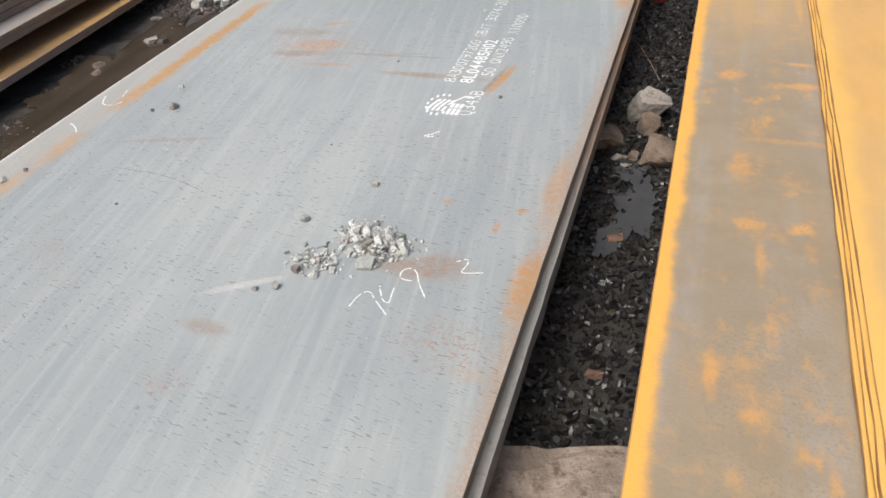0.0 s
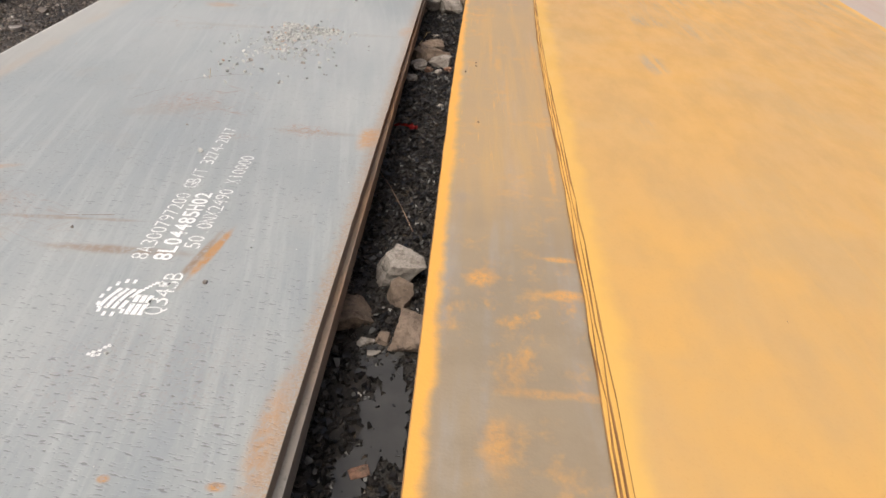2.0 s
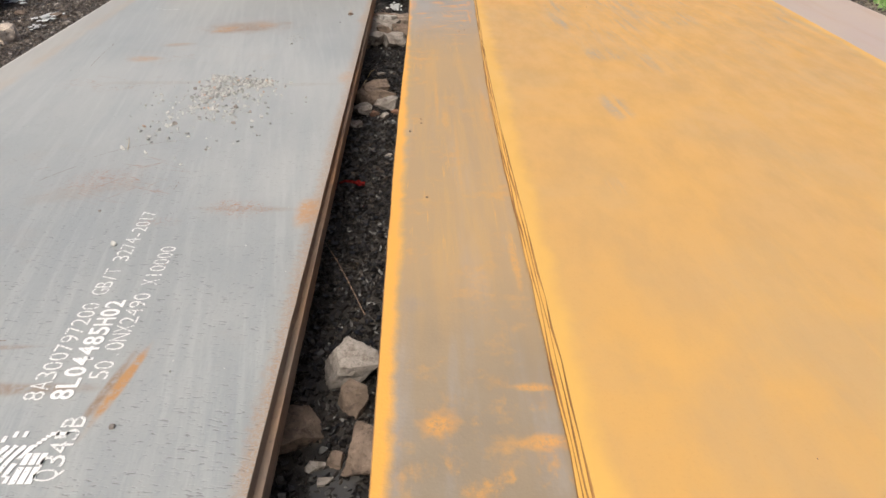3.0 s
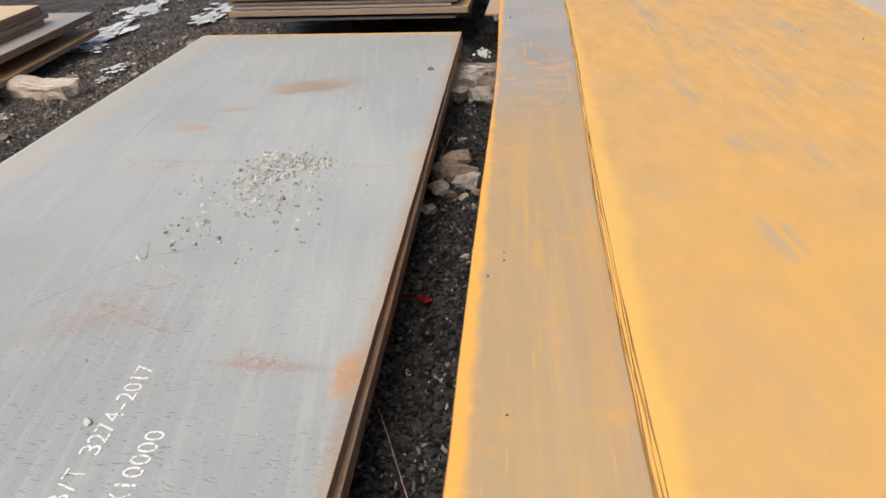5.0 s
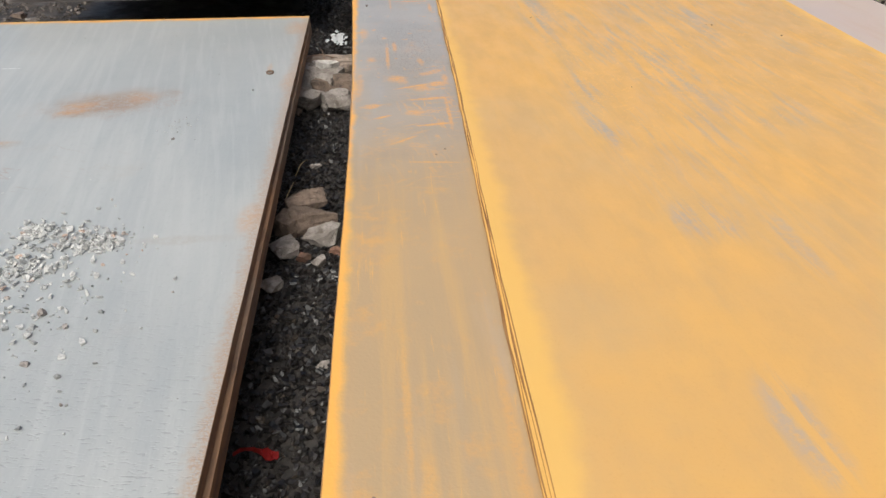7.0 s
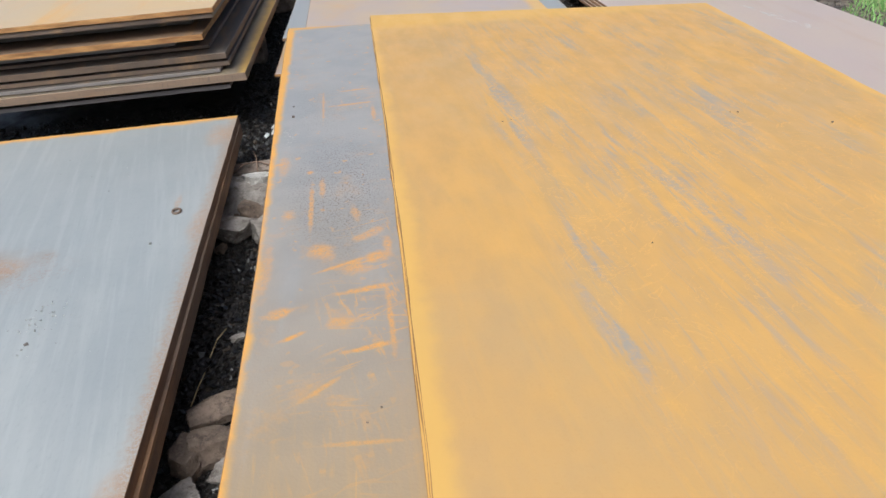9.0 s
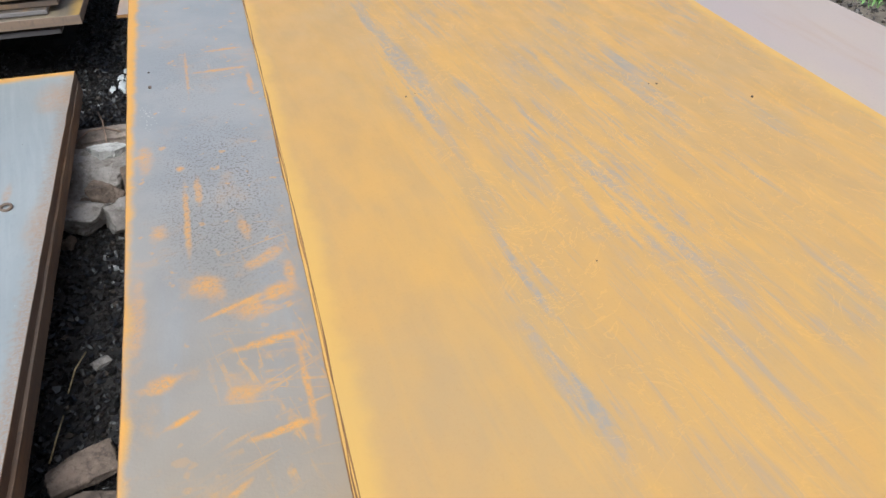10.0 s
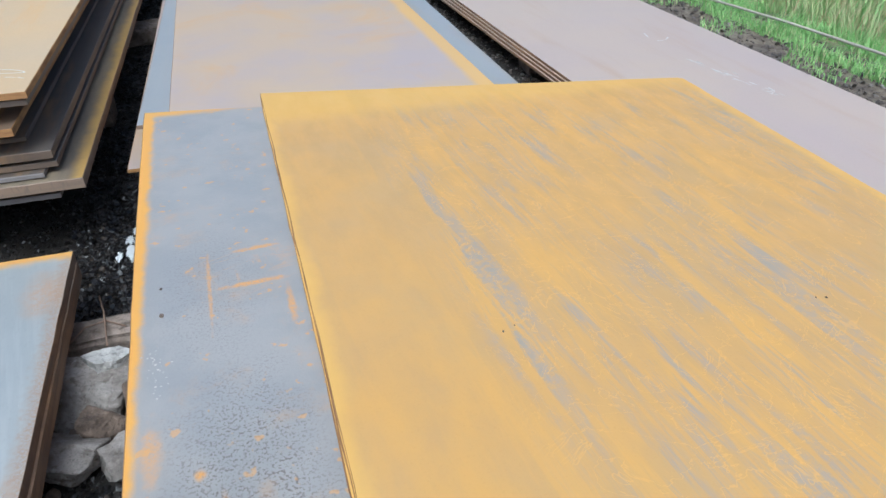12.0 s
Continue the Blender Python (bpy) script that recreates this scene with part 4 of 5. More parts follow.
# ---- broken stones in the gap ----
for k, (x, y, z, sx, sy, sz, turn, mat, words) in enumerate([
        (0.185, 4.38, -0.005, 0.22, 0.20, 0.18, 12, PALEROCK, "pale broken concrete chunk with a flat top"),
        (-0.02, 4.05, -0.03, 0.27, 0.20, 0.13, 35, ROCK, "brown wedge of broken stone beside the plate"),
        (0.205, 4.18, -0.012, 0.11, 0.11, 0.11, 60, ROCK, "small rounded brown stone among chunks"),
        (0.325, 3.93, -0.015, 0.22, 0.24, 0.16, 80, ROCK, "rough light brown stone half under the stack"),
        (0.10, 3.90, -0.045, 0.08, 0.05, 0.04, 20, PALEROCK, "pale flat stone chip"),
        (0.17, 3.93, -0.045, 0.09, 0.07, 0.05, 70, ROCK, "small brown stone chip on gravel"),
        (0.14, 3.84, -0.05, 0.06, 0.05, 0.04, 10, PALEROCK, "pale stone chip on black gravel"),
        (0.11, 7.62, 0.02, 0.22, 0.11, 0.09, 18, ROCK, "flat brown stone on the rubble"),
        (0.15, 7.48, 0.00, 0.26, 0.13, 0.11, 24, ROCK, "long brown stone on the rubble"),
        (0.03, 7.44, -0.01, 0.16, 0.16, 0.12, 60, ROCK, "broken brown stone among rubble"),
        (0.20, 7.36, -0.03, 0.17, 0.14, 0.11, -20, PALEROCK, "grey broken stone among rubble"),
        (0.03, 7.26, -0.03, 0.17, 0.14, 0.10, 30, PALEROCK, "broad grey stone beside the plate"),
        (0.12, 7.20, -0.045, 0.08, 0.06, 0.05, 0, BRICKRED, "reddish brick fragment among rubble"),
        (0.20, 7.17, -0.045, 0.09, 0.06, 0.05, 50, PALEROCK, "pale stone fragment among rubble"),
        (0.27, 7.25, -0.045, 0.07, 0.06, 0.05, 80, BRICKRED, "reddish brick fragment among rubble"),
        (0.00, 6.98, -0.045, 0.11, 0.08, 0.05, 40, PALEROCK, "pale stone fragment among rubble"),
        (0.06, 9.36, 0.00, 0.36, 0.32, 0.18, -15, PALEROCK, "large grey broken concrete lump"),
        (0.13, 9.47, 0.075, 0.16, 0.15, 0.13, 40, WHITEROCK, "whitish concrete knob on top of rubble"),
        (0.26, 9.28, 0.00, 0.16, 0.18, 0.14, 10, ROCK, "broken stone half under the stack"),
        (0.02, 9.16, -0.02, 0.10, 0.08, 0.08, 10, ROCK, "small broken stone under the lump"),
        (0.00, 9.07, 0.00, 0.28, 0.22, 0.17, -20, PALEROCK, "angular grey broken concrete across the gap"),
        (0.23, 9.03, -0.01, 0.24, 0.20, 0.15, 25, PALEROCK, "angular grey broken concrete half under the stack"),
        (0.12, 9.17, 0.02, 0.20, 0.16, 0.15, 70, ROCK, "dark broken stone wedged between lumps"),
        (-0.05, 8.93, -0.045, 0.09, 0.06, 0.05, 75, ROCK, "small stone beside the plate"),
        (0.208, 2.50, -0.045, 0.07, 0.04, 0.04, 165, BRICKRED, "rust-red brick fragment on black gravel"),
        (0.17, 3.26, -0.045, 0.07, 0.05, 0.04, 20, BRICKRED, "rust-red brick fragment on black gravel"),
        (0.25, 6.45, -0.05, 0.06, 0.05, 0.03, 10, PALEROCK, "pale stone chip on black gravel"),
        (0.12, 8.15, -0.05, 0.07, 0.05, 0.03, 30, PALEROCK, "pale stone chip on black gravel")]):
    rock("broken_stone", (x, y, z), (sx * 0.95, sy * 0.95, sz * 0.95), turn, mat, words, "stone", 200 + k * 3, "broken stones in the gap", 8, 8, 3 if sx > 0.15 else 2)

# larger loose stones in the lane
rng = random.Random(5)
for k in range(60):
    y = rng.uniform(4.2, 11.5)
    x = rng.uniform(lane(0.05, y), -2.58)
    s = rng.uniform(0.05, 0.12)
    ob = part("lane_stone", rock_mesh((s * 1.2, s, s * 0.55), 400 + k, 7, 1), [BROWNSTONE, ROCK, PALEROCK][k % 3 if k % 5 else 2])
    ob.matrix_basis = pose(x, y, GROUND + 0.012, 0, 0, rng.uniform(0, 360))
    tagged(ob, "loose broken stone on the dark gravel lane" if k % 3 else "dark brown loose stone in the lane", "stone", "loose stones in the lane")

# ---- gravel ----


def fill(n, x0, x1, y0, y1, smin, smax, seed, keep=None):
    r = random.Random(seed)
    out = []
    while len(out) < n:
        x, y = r.uniform(x0, x1), r.uniform(y0, y1)
        if keep and not keep(x, y):
            continue
        s = smin + (smax - smin) * r.random() ** 2.0
        out.append((x, y, ground_height(x, y) + s * 0.22, s))
    return out


scatter("gravel", fill(21000, -0.12, 0.45, 0.4, 11.0, 0.009, 0.030, 1), COAL, "wet black coal gravel between the plate stacks")
scatter("gravel", fill(9000, -0.2, 0.55, 10.0, 17.0, 0.010, 0.032, 2), COAL, "black gravel between the far stacks")
scatter("gravel", fill(22000, -4.4, -2.3, 2.2, 11.0, 0.006, 0.030, 3, lambda x, y: x > lane(-0.4, y) and (y > 5.4 or noise.noise((x * 3, y * 3, 1)) > 0.25)), BROWNSTONE, "brown-grey broken gravel in the lane")
scatter("gravel", fill(7000, -5.5, -2.3, 10.2, 17.0, 0.012, 0.040, 4), BROWNSTONE, "brown-grey gravel beyond the lane")
scatter("gravel", fill(3500, -2.6, 0.1, 10.0, 11.3, 0.008, 0.025, 5), COAL, "black gravel in front of the staggered stack")
scatter("gravel", fill(6000, 2.3, 3.3, 10.2, 20.0, 0.010, 0.035, 6), BROWNSTONE, "dark gravel between the far plates")
scatter("gravel", fill(6500, 4.7, 6.2, 6.5, 19.0, 0.012, 0.045, 7), BROWNSTONE, "stony strip beside the grass")

# ---- stone piles and loose bits on the grey plate ----
TOP = 0.3005


def heap(n, blobs, smin, smax, seed, pile):
    """Spots for crumbs heaped round several centres (x, y, spread across, spread along, height)."""
    r = random.Random(seed)
    out = []
    for _ in range(n):
        x, y, sx, sy, h = r.choice(blobs)
        u, v = r.gauss(0, 1), r.gauss(0, 1)
        s = smin + (smax - smin) * r.random() ** 2.2
        z = h * math.exp(-(u * u + v * v)) * r.random()
        out.append((x + u * sx, y + v * sy, TOP + s * 0.3 + z, s))
    return out


pile_a = scatter("stone_pile", heap(720, [(-0.60, 2.60, 0.050, 0.042, 0.040), (-0.56, 2.55, 0.045, 0.038, 0.035), (-0.55, 2.60, 0.05, 0.04, 0.03), (-0.66, 2.65, 0.04, 0.03, 0.02), (-0.74, 2.47, 0.05, 0.035, 0.012)], 0.008, 0.022, 21, 0),
                 CRUMB, "heap of pale grey crushed stone on the grey plate", "stone heap", "stuff")
pile_b = scatter("stone_pile", heap(950, [(-0.70, 6.88, 0.09, 0.06, 0.008), (-0.60, 6.86, 0.05, 0.035, 0.010), (-0.88, 6.96, 0.04, 0.03, 0.010), (-0.85, 6.70, 0.07, 0.07, 0.004), (-0.72, 6.55, 0.16, 0.2, 0.0), (-0.85, 6.35, 0.22, 0.3, 0.0)], 0.007, 0.024, 22, 0),
                 CRUMB, "thin spread of pale crushed stone on the grey plate", "stone heap", "stuff")
for k, (x, y, sx, sy, sz, mat) in enumerate([
        (-0.575, 2.475, 0.070, 0.05, 0.045, CRUMB), (-0.475, 2.575, 0.035, 0.05, 0.045, CRUMB), (-0.64, 2.66, 0.035, 0.03, 0.035, CRUMB), (-0.62, 2.61, 0.045, 0.035, 0.05, CRUMB),
        (-0.54, 2.62, 0.04, 0.035, 0.05, CRUMB), (-0.60, 2.55, 0.04, 0.035, 0.05, PALEROCK), (-0.57, 2.585, 0.045, 0.035, 0.05, CRUMB), (-0.645, 2.58, 0.04, 0.03, 0.04, CRUMB)]):
    ob = part("chunk", rock_mesh((sx, sy, sz), 500 + k, 8, 2, 0.09), mat, pile_a)
    ob.matrix_basis = pose(x, y, TOP + sz * 0.25 + (0.012 if 2.5 < y < 2.7 else 0), 0, 0, k * 47)
pebble_shapes = [rock_mesh((1, 0.85, 0.7), 600 + k, 8, 1, 0.08) for k in range(3)]
pebble_meshes = []
for k, b0 in enumerate(pebble_shapes):
    for mat in (PALEROCK, CRUMB, ROCK):
        me = bpy.data.meshes.new("pebble")
        b0.to_mesh(me)
        me.materials.append(mat)
        pebble_meshes.append(me)
    b0.free()


def pebble(x, y, z, s, k, words, group, tone=None):
    ob = new("pebble", pebble_meshes[k % 3 * 3 + (k % 2 if tone is None else tone)])
    ob.matrix_basis = pose(x, y, z + s * 0.28, 0, 0, k * 67) @ Matrix.Diagonal((s, s, s, 1))
    return tagged(ob, words, "pebble", group)


for k, (x, y, s) in enumerate([
        (-0.735, 2.945, 0.032), (-0.903, 2.668, 0.034), (-1.987, 3.377, 0.05), (-2.088, 3.58, 0.03), (-0.445, 3.757, 0.018), (-0.818, 4.80, 0.03), (-0.958, 6.15, 0.03),
        (-1.037, 5.92, 0.022), (-2.299, 2.73, 0.025), (-2.336, 2.637, 0.035), (-2.078, 3.33, 0.02), (-1.763, 3.01, 0.018), (-1.71, 2.60, 0.012),
        (-0.821, 2.303, 0.03), (-0.886, 2.278, 0.022), (-0.722, 2.388, 0.03), (-0.80, 2.40, 0.035), (-0.82, 2.45, 0.03), (-0.991, 5.10, 0.014), (-0.685, 5.81, 0.014),
        (-1.074, 4.06, 0.014), (-0.67, 5.80, 0.016), (-0.686, 5.776, 0.014), (-0.669, 6.296, 0.03), (-0.623, 6.157, 0.026), (-0.501, 6.09, 0.018), (-0.663, 6.41, 0.035),
        (-0.896, 6.42, 0.025), (-1.006, 6.76, 0.022), (-1.19, 6.66, 0.02), (-0.537, 7.81, 0.016), (-0.223, 8.46, 0.014), (-0.451, 5.97, 0.012), (-0.88, 6.53, 0.04), (-0.56, 6.33, 0.02),
        (-0.62, 3.36, 0.012), (-1.05, 3.2, 0.010), (-0.35, 4.0, 0.008), (-0.25, 6.5, 0.010)]):
    pebble(x, y, 0.300, s, k, "small pale stone lying on the grey plate" if s < 0.025 else "loose grey pebble lying on the grey plate", "loose pebbles on the grey plate")
for k, (x, y, s) in enumerate([(0.47, 5.25, 0.012), (0.489, 4.53, 0.012), (0.469, 5.30, 0.014), (0.421, 5.15, 0.018), (0.452, 9.05, 0.014), (0.714, 6.81, 0.010), (0.458, 8.90, 0.022), (0.751, 6.855, 0.010)]):
    pebble(x, y, 0.650, s * 0.65, k * 2 + 1, "tiny stone on the half-rusted plate", "loose pebbles on the half-rusted plate", 2)
for k, (x, y, s) in enumerate([(1.397, 8.49, 0.018), (1.44, 8.51, 0.012), (2.43, 8.37, 0.02), (2.75, 8.17, 0.025), (2.40, 8.38, 0.014), (1.311, 3.254, 0.008), (1.645, 7.39, 0.012)]):
    pebble(x, y, 0.690 - 0.03 * (x - 0.85), s * 0.42, k * 2 + 1, "tiny dark crumb on the ochre plate", "crumbs on the ochre plate", 2)
bm = bmesh.new()
rings = []
for i in range(18):
    a = 2 * math.pi * i / 18
    rings.append([bm.verts.new(((0.019 + 0.006 * math.cos(b)) * math.cos(a), (0.019 + 0.006 * math.cos(b)) * math.sin(a), 0.006 * math.sin(b))) for b in [2 * math.pi * j / 8 for j in range(8)]])
for i in range(18):
    for j in range(8):
        bm.faces.new((rings[i][j], rings[(i + 1) % 18][j], rings[(i + 1) % 18][(j + 1) % 8], rings[i][(j + 1) % 8])).smooth = True
bmesh.ops.recalc_face_normals(bm, faces=bm.faces)
ring = part("steel_ring", bm, DARKRUST)
ring.matrix_basis = pose(-0.157, 8.742, 0.307, 8, 0, 0)
tagged(ring, "small rusty steel ring lying on the grey plate", "ring")
for k in range(26):
    a, d = k * 2.4, 0.06 + 0.022 * k
    u = 0.09 - 0.045 * (k % 3) * 0.6 - 0.0012 * k
    ob = part("rubble_stone", rock_mesh((u * 1.5, u * 1.1, u), 800 + k, 8, 1, 0.08), WHITEROCK if k % 4 else PALEROCK)
    ob.matrix_basis = pose(-3.40 + d * math.cos(a) * 0.62, 5.86 + d * math.sin(a) * 0.75, GROUND + 0.02 + 0.05 * max(0.0, 1 - d * 3), 0, 10 * (k % 3), k * 53)
    tagged(ob, "pale broken concrete piece in the lane heap" if k % 4 else "grey broken concrete piece in the lane heap", "rubble", "pale rubble heap in the lane")
crumbs = []
r = random.Random(77)
for _ in range(420):
    crumbs.append((r.uniform(-2.2, -0.05), r.uniform(1.4, 9.6), TOP + 0.001, 0.0025 + 0.004 * r.random() ** 3))
for _ in range(45):
    crumbs.append((-0.50 + r.gauss(0, 0.06), 7.95 + r.gauss(0, 0.08), TOP + 0.002, r.uniform(0.003, 0.009)))
scatter("crumbs", crumbs, CRUMB, "fine pale stone crumbs strewn on the grey plate", "crumbs")

# ---- stencilled words, logo and chalk on the grey plate ----
Z = 0.3035
lettering("8A300797200 GB/T 3274-2017", (-0.704, 3.870, Z), 0.064, 1.22, 91, PAINT, grey, -0.006)
lettering("8L04485H02", (-0.619, 3.872, Z), 0.066, 0.53, 91, BOLD, grey, 0.02)
lettering("50.0NX2490 X10000", (-0.541, 3.962, Z), 0.064, 0.82, 90.6, PAINT, grey, -0.006)
lettering("Q345B", (-0.529, 3.555, Z), 0.067, 0.25, 91, PAINT, grey, 0.0)
# the mark beside it, as plain shapes: a dashed oval, a barred block and a short arm
bm = bmesh.new()


def patch(bm, x0, x1, y0, y1, skew=0.0):
    v = [bm.verts.new(p) for p in ((x0, y0, Z), (x1, y0, Z), (x1 + skew, y1, Z), (x0 + skew, y1, Z))]
    bm.faces.new(v)


for i in range(3):
    patch(bm, -0.650 + 0.022 * i, -0.632 + 0.022 * i, 3.55, 3.61)
    patch(bm, -0.650 + 0.022 * i, -0.632 + 0.022 * i, 3.617, 3.66)
for k in range(10):
    a = 2 * math.pi * (k + 3) / 14
    cx, cy = -0.700 + 0.062 * math.cos(a), 3.64 + 0.095 * math.sin(a)
    patch(bm, cx - 0.006, cx + 0.006, cy - 0.012, cy + 0.012)
for k in range(5):
    patch(bm, -0.655 + 0.008 * k, -0.640 + 0.008 * k, 3.67 + 0.012 * k, 3.68 + 0.012 * k)
patch(bm, -0.615, -0.560, 3.725, 3.740)
part("painted_mark", bm, BOLD, grey, "white painted mark of small blocks")
for k in range(4):
    stroke("painted_mark", [(-0.745 + 0.024 * k, 3.575), (-0.738 + 0.024 * k, 3.63), (-0.715 + 0.024 * k, 3.69)], 0.015, Z + 0.0002, BOLD, grey, k + 5, 0.5)
bm = bmesh.new()
for i, (x, y) in enumerate([(-0.66, 3.36), (-0.645, 3.37), (-0.655, 3.345), (-0.635, 3.385), (-0.67, 3.35), (-0.625, 3.395), (-0.64, 3.35)]):
    patch(bm, x - 0.006, x + 0.007, y - 0.007, y + 0.006)
part("painted_mark", bm, PAINT, grey, "spattered white paint")
for k, pts in enumerate([
        [(-0.544, 2.277), (-0.534, 2.342), (-0.507, 2.363), (-0.48, 2.33), (-0.414, 2.270)],
        [(-0.486, 2.393), (-0.470, 2.36), (-0.447, 2.325), (-0.424, 2.32), (-0.432, 2.36), (-0.436, 2.394)],
        [(-0.392, 2.440), (-0.432, 2.438), (-0.445, 2.47), (-0.428, 2.501), (-0.392, 2.491), (-0.370, 2.44), (-0.322, 2.372)],
        [(-0.278, 2.567), (-0.247, 2.592), (-0.236, 2.565), (-0.253, 2.513), (-0.215, 2.522), (-0.176, 2.532)]]):
    stroke("chalk_figure", pts, 0.005, Z, CHALK, grey, k)
for k, pts in enumerate([
        [(-2.413, 3.136), (-2.36, 3.11), (-2.315, 3.066)], [(-2.435, 3.42), (-2.40, 3.35), (-2.369, 3.332), (-2.32, 3.34), (-2.30, 3.38)], [(-2.36, 3.50), (-2.339, 3.43)],
        [(-2.44, 4.86), (-2.37, 4.93)], [(-2.45, 4.93), (-2.39, 4.90), (-2.35, 4.97)], [(-2.40, 5.02), (-2.34, 5.06)], [(-2.45, 5.16), (-2.37, 5.20)], [(-2.43, 5.26), (-2.36, 5.30), (-2.42, 5.34), (-2.34, 5.38)],
        [(-1.95, 9.0), (-1.85, 8.95), (-1.72, 8.95)]]):
    stroke("chalk_figure", pts, 0.007, Z, CHALK, grey, k + 20)
# long thin scratches in the scale
for k, (pts, wide) in enumerate([
        ([(-1.407, 5.417), (-1.344, 5.512), (-1.289, 5.581)], 0.006), ([(-1.285, 5.659), (-1.153, 5.789), (-1.004, 5.867), (-0.866, 5.905)], 0.005),
        ([(-0.72, 5.308), (-0.715, 5.368), (-0.723, 5.40)], 0.006), ([(-1.901, 2.836), (-1.648, 2.832), (-1.404, 2.756)], 0.005), ([(-1.144, 4.147), (-0.955, 4.172)], 0.008),
        ([(-1.574, 6.797), (-1.369, 6.832)], 0.006), ([(-1.913, 7.833), (-1.90, 7.55), (-1.871, 7.264)], 0.005)]):
    stroke("scratch", pts, wide * 0.6, Z - 0.001, SCRATCH, grey, k + 120, 0.25)
# chalk on the mauve plate, the tan plate and the ochre plate
mauve_top = next(o for o in bpy.data.objects if o.get("label", "").startswith("mauve-grey"))
r = random.Random(12)
for k in range(46):
    u = r.choice([r.uniform(0.0, 0.18), r.uniform(0.26, 0.74), r.uniform(0.26, 0.74), r.uniform(0.84, 1.0)])
    x, y, n = 4.215 + 0.14 * u + r.gauss(0, 0.026), 11.68 - 0.86 * u, r.uniform(0.03, 0.09)
    stroke("chalk_mark", [(x, y), (x + 0.13 * n + r.gauss(0, 0.006), y - n)], r.uniform(0.004, 0.010), 0.2035 + 0.0001 * k, CHALK if k % 2 else FADED, mauve_top, k + 40)
for k, pts in enumerate([[(4.263, 12.385), (4.238, 12.271)], [(4.254, 12.163), (4.32, 12.15), (4.396, 12.217)]]):
    stroke("chalk_mark", pts, 0.010, 0.2035, CHALK, mauve_top, k + 90)
for k, pts in enumerate([
        [(-0.33, 10.83), (-0.24, 10.82), (-0.16, 10.78), (-0.125, 10.735), (-0.17, 10.745), (-0.25, 10.76)], [(-0.30, 10.72), (-0.24, 10.705), (-0.17, 10.68), (-0.124, 10.655)]]):
    stroke("chalk_figure", pts, 0.007, 0.8735, CHALK, top_plate, k + 50)
ochre_top = next(o for o in bpy.data.objects if o.get("label", "").startswith("thin steel plate covered"))
for k, pts in enumerate([[(1.925, 3.79), (1.945, 3.77)], [(1.915, 3.80), (1.96, 3.81), (1.975, 3.845), (2.01, 3.83)], [(1.97, 3.68), (1.99, 3.71)]]):
    stroke("chalk_figure", pts, 0.006, 0.6545, CHALK, ochre_top, k + 60)
stroke("straw_bit", [(1.49, 3.665), (1.535, 3.668)], 0.008, 0.6670, FADED, ochre_top, 3)
strip = next(o for o in bpy.data.objects if o.get("label", "").startswith("half-rusted"))
bm = bmesh.new()
r = random.Random(8)
Z = 0.6535
for _ in range(34):
    x, y = r.choice([(0.455, 8.585), (0.435, 8.71), (0.45, 8.66)])
    x, y, s = x + r.gauss(0, 0.014), y + r.gauss(0, 0.03), r.uniform(0.002, 0.006)
    patch(bm, x - s * 0.5, x + s * 0.5, y - s * 0.5, y + s * 0.5, r.uniform(-s, s) * 0.5)
part("paint_specks", bm, FADED, strip, "pale spattered paint specks")

# ---- wires, twigs, red plastic ----
tagged(tube("wire", [(-0.02, 5.30, 0.0), (0.06, 5.10, 0.02), (0.14, 4.90, 0.01), (0.215, 4.72, -0.02)], 0.0025, WIRE), "thin bent rusty wire in the gap", "wire")
tagged(tube("wire", [(-0.05, 9.62, 0.07), (0.02, 9.72, 0.085), (0.10, 9.75, 0.08), (0.18, 9.70, 0.07)], 0.004, WIRE), "bent rusty rod lying on the concrete", "wire")
tagged(tube("wire", [(0.05, 9.98, 0.06), (0.09, 9.80, 0.09), (0.12, 9.56, 0.09)], 0.004, WIRE), "rusty rod leaning on the rubble", "wire")
tagged(tube("twig", [(0.02, 8.02, -0.04), (0.045, 8.10, -0.01), (0.07, 8.20, -0.03)], 0.003, STRAW), "dry straw stalk on black gravel", "twig")
tagged(tube("twig", [(-0.01, 7.72, -0.03), (0.015, 7.80, 0.0), (0.02, 7.90, -0.02)], 0.003, STRAW), "dry straw stalk beside the plate", "twig")
tagged(tube("twig", [(-1.10, 5.78, 0.304), (-1.12, 5.86, 0.307), (-1.15, 5.95, 0.305)], 0.0015, STRAW), "dry straw stalk on the grey plate", "twig")
bm = bmesh.new()
r = random.Random(3)
rows = []
for i in range(14):
    u = i / 13
    row = []
    for j in range(5):
        v = j / 4
        x = -0.02 + 0.15 * u
        y = 6.03 + 0.02 * math.sin(u * 5) + (v - 0.5) * (0.012 + 0.045 * max(0, u - 0.35))
        z = GROUND + 0.035 + 0.018 * noise.noise((u * 6, v * 4, 2)) + 0.01 * math.sin(v * 9 + u * 7)
        row.append(bm.verts.new((x, y, z)))
    rows.append(row)
for a, b in zip(rows, rows[1:]):
    for j in range(4):
        bm.faces.new((a[j], a[j + 1], b[j + 1], b[j]))
bmesh.ops.solidify(bm, geom=bm.faces, thickness=0.0015)
tagged(part("plastic_scrap", bm, RED), "crumpled strip of red plastic on black gravel", "plastic scrap")

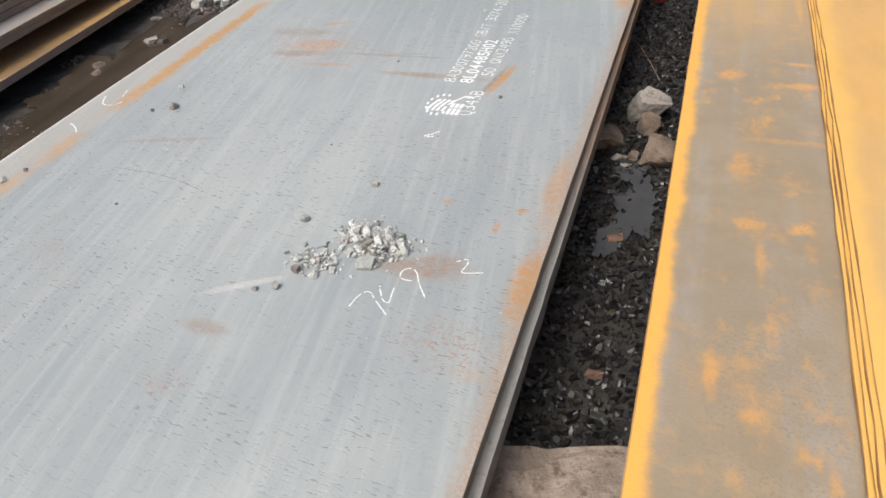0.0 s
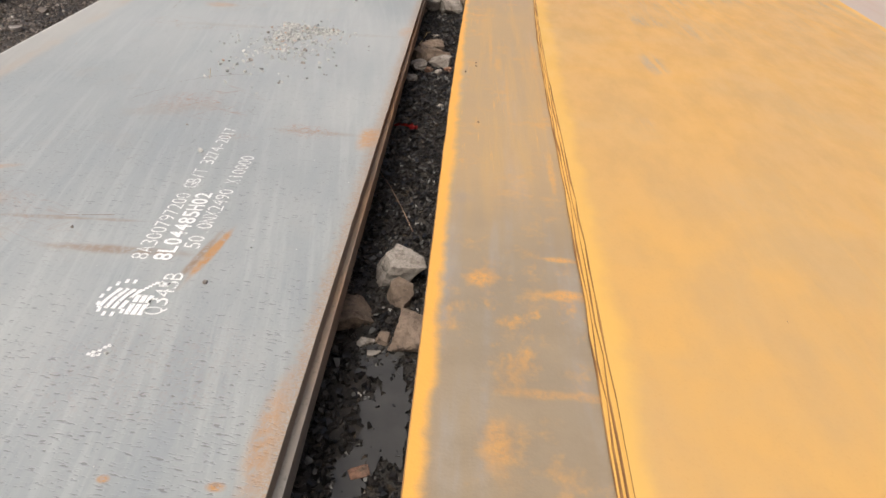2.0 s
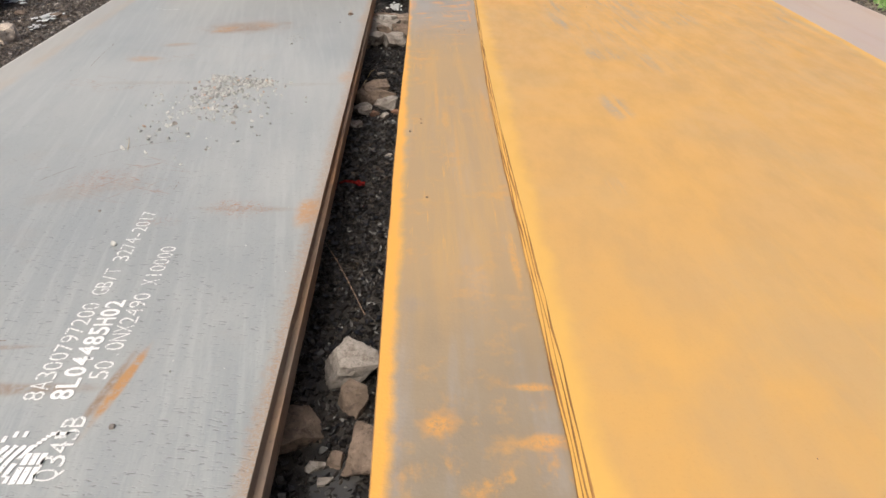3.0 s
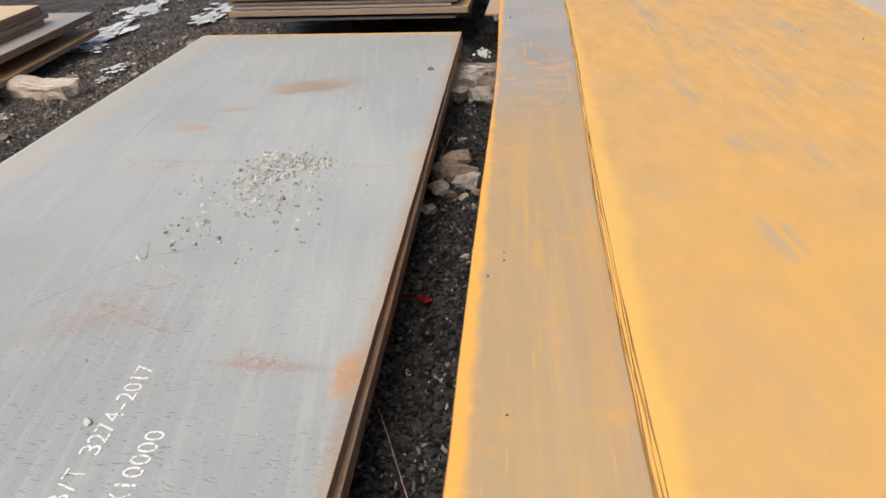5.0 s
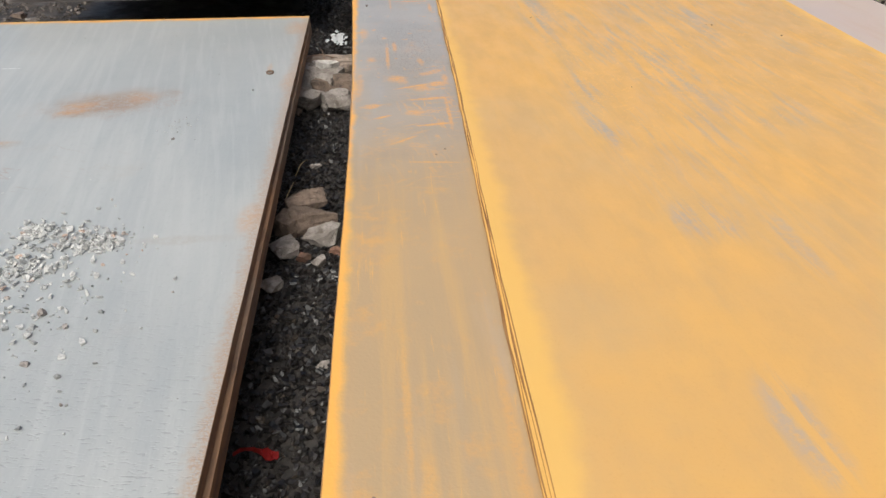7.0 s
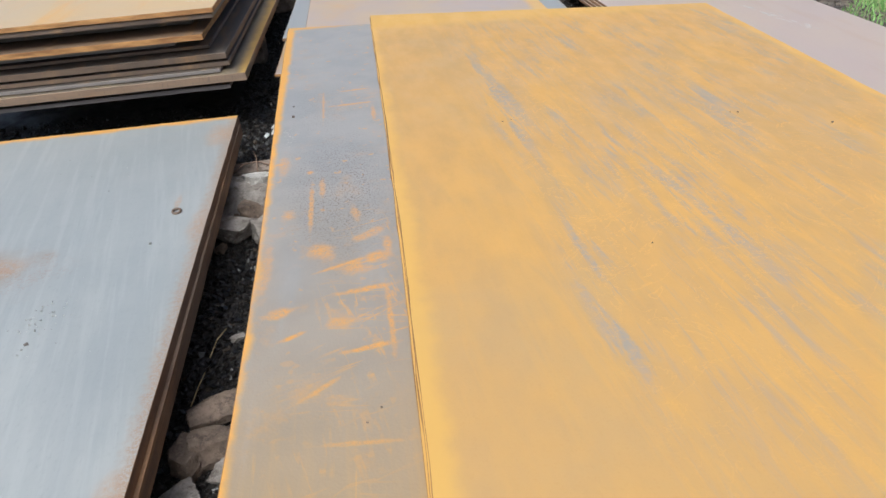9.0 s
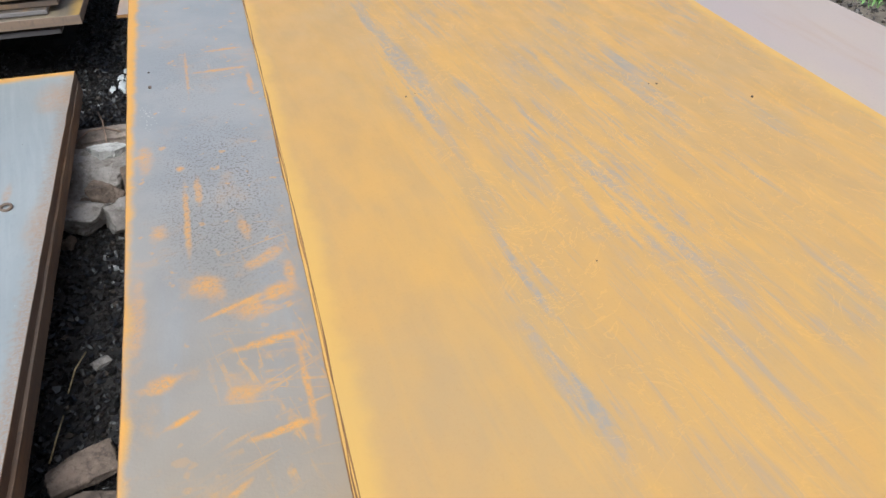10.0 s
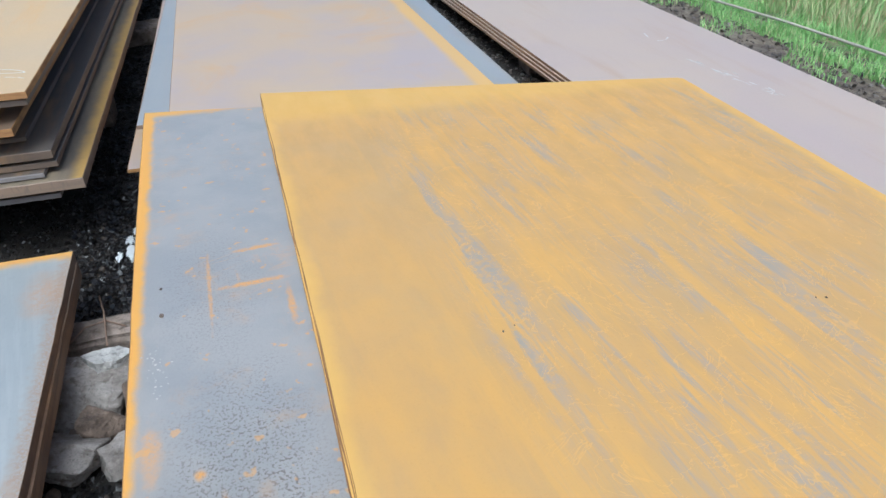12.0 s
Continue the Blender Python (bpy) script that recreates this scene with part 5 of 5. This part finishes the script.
# ---- verge: pipe, grass, reeds ----
tagged(tube("pipe", [(5.35, 19.0, 0.03), (5.62, 16.5, 0.04), (5.92, 13.95, 0.04), (6.08, 12.7, 0.05), (6.17, 11.6, 0.05), (6.25, 10.2, 0.04), (6.30, 8.0, 0.04), (6.3, 5.0, 0.04)], 0.013, PIPE, sides=10),
       "pale pipe lying in the grass", "pipe")


def blades(name, n, area, tall, wide, material, label, category, seed, keep=None):
    r = random.Random(seed)
    verts, faces = [], []
    while len(verts) < n * 5:
        x, y = r.uniform(area[0], area[1]), r.uniform(area[2], area[3])
        if keep and noise.noise((x * 1.7, y * 1.7, seed)) < keep:
            continue
        h = r.uniform(*tall) * (0.75 + 0.5 * noise.noise((x * 2, y * 2, 5)))
        a, lean = r.uniform(0, 6.283), r.uniform(0.15, 0.9) * h
        w = r.uniform(0.6, 1.2) * wide
        dx, dy = math.cos(a), math.sin(a)
        z = ground_height(x, y) - 0.01
        b = len(verts)
        verts += [(x - dy * w, y + dx * w, z), (x + dy * w, y - dx * w, z),
                  (x - dy * w * 0.7 + dx * lean * 0.35, y + dx * w * 0.7 + dy * lean * 0.35, z + h * 0.6), (x + dy * w * 0.7 + dx * lean * 0.35, y - dx * w * 0.7 + dy * lean * 0.35, z + h * 0.6),
                  (x + dx * lean, y + dy * lean, z + h)]
        faces += [(b, b + 1, b + 3, b + 2), (b + 2, b + 3, b + 4)]
    me = bpy.data.meshes.new(name)
    me.from_pydata(verts, [], faces)
    me.materials.append(material)
    tagged(new(name, me), label, category, "", "stuff")


blades("grass", 42000, (5.80, 7.1, 6.5, 19.0), (0.06, 0.19), 0.0045, GRASS, "fresh green grass along the verge", "grass", 1, -0.35)
blades("grass", 2200, (5.40, 5.95, 6.5, 19.0), (0.04, 0.12), 0.005, GRASS, "sparse young grass among verge stones", "grass", 2, 0.12)
blades("reeds", 24000, (6.45, 9.5, 6.5, 21.0), (0.22, 0.55), 0.005, REED, "dry straw-coloured reeds mixed with green", "reeds", 3, -0.4)
blades("grass", 14000, (6.8, 12.0, 6.5, 24.0), (0.30, 0.60), 0.009, GRASS, "tall green grass behind the reeds", "grass", 4, -0.1)
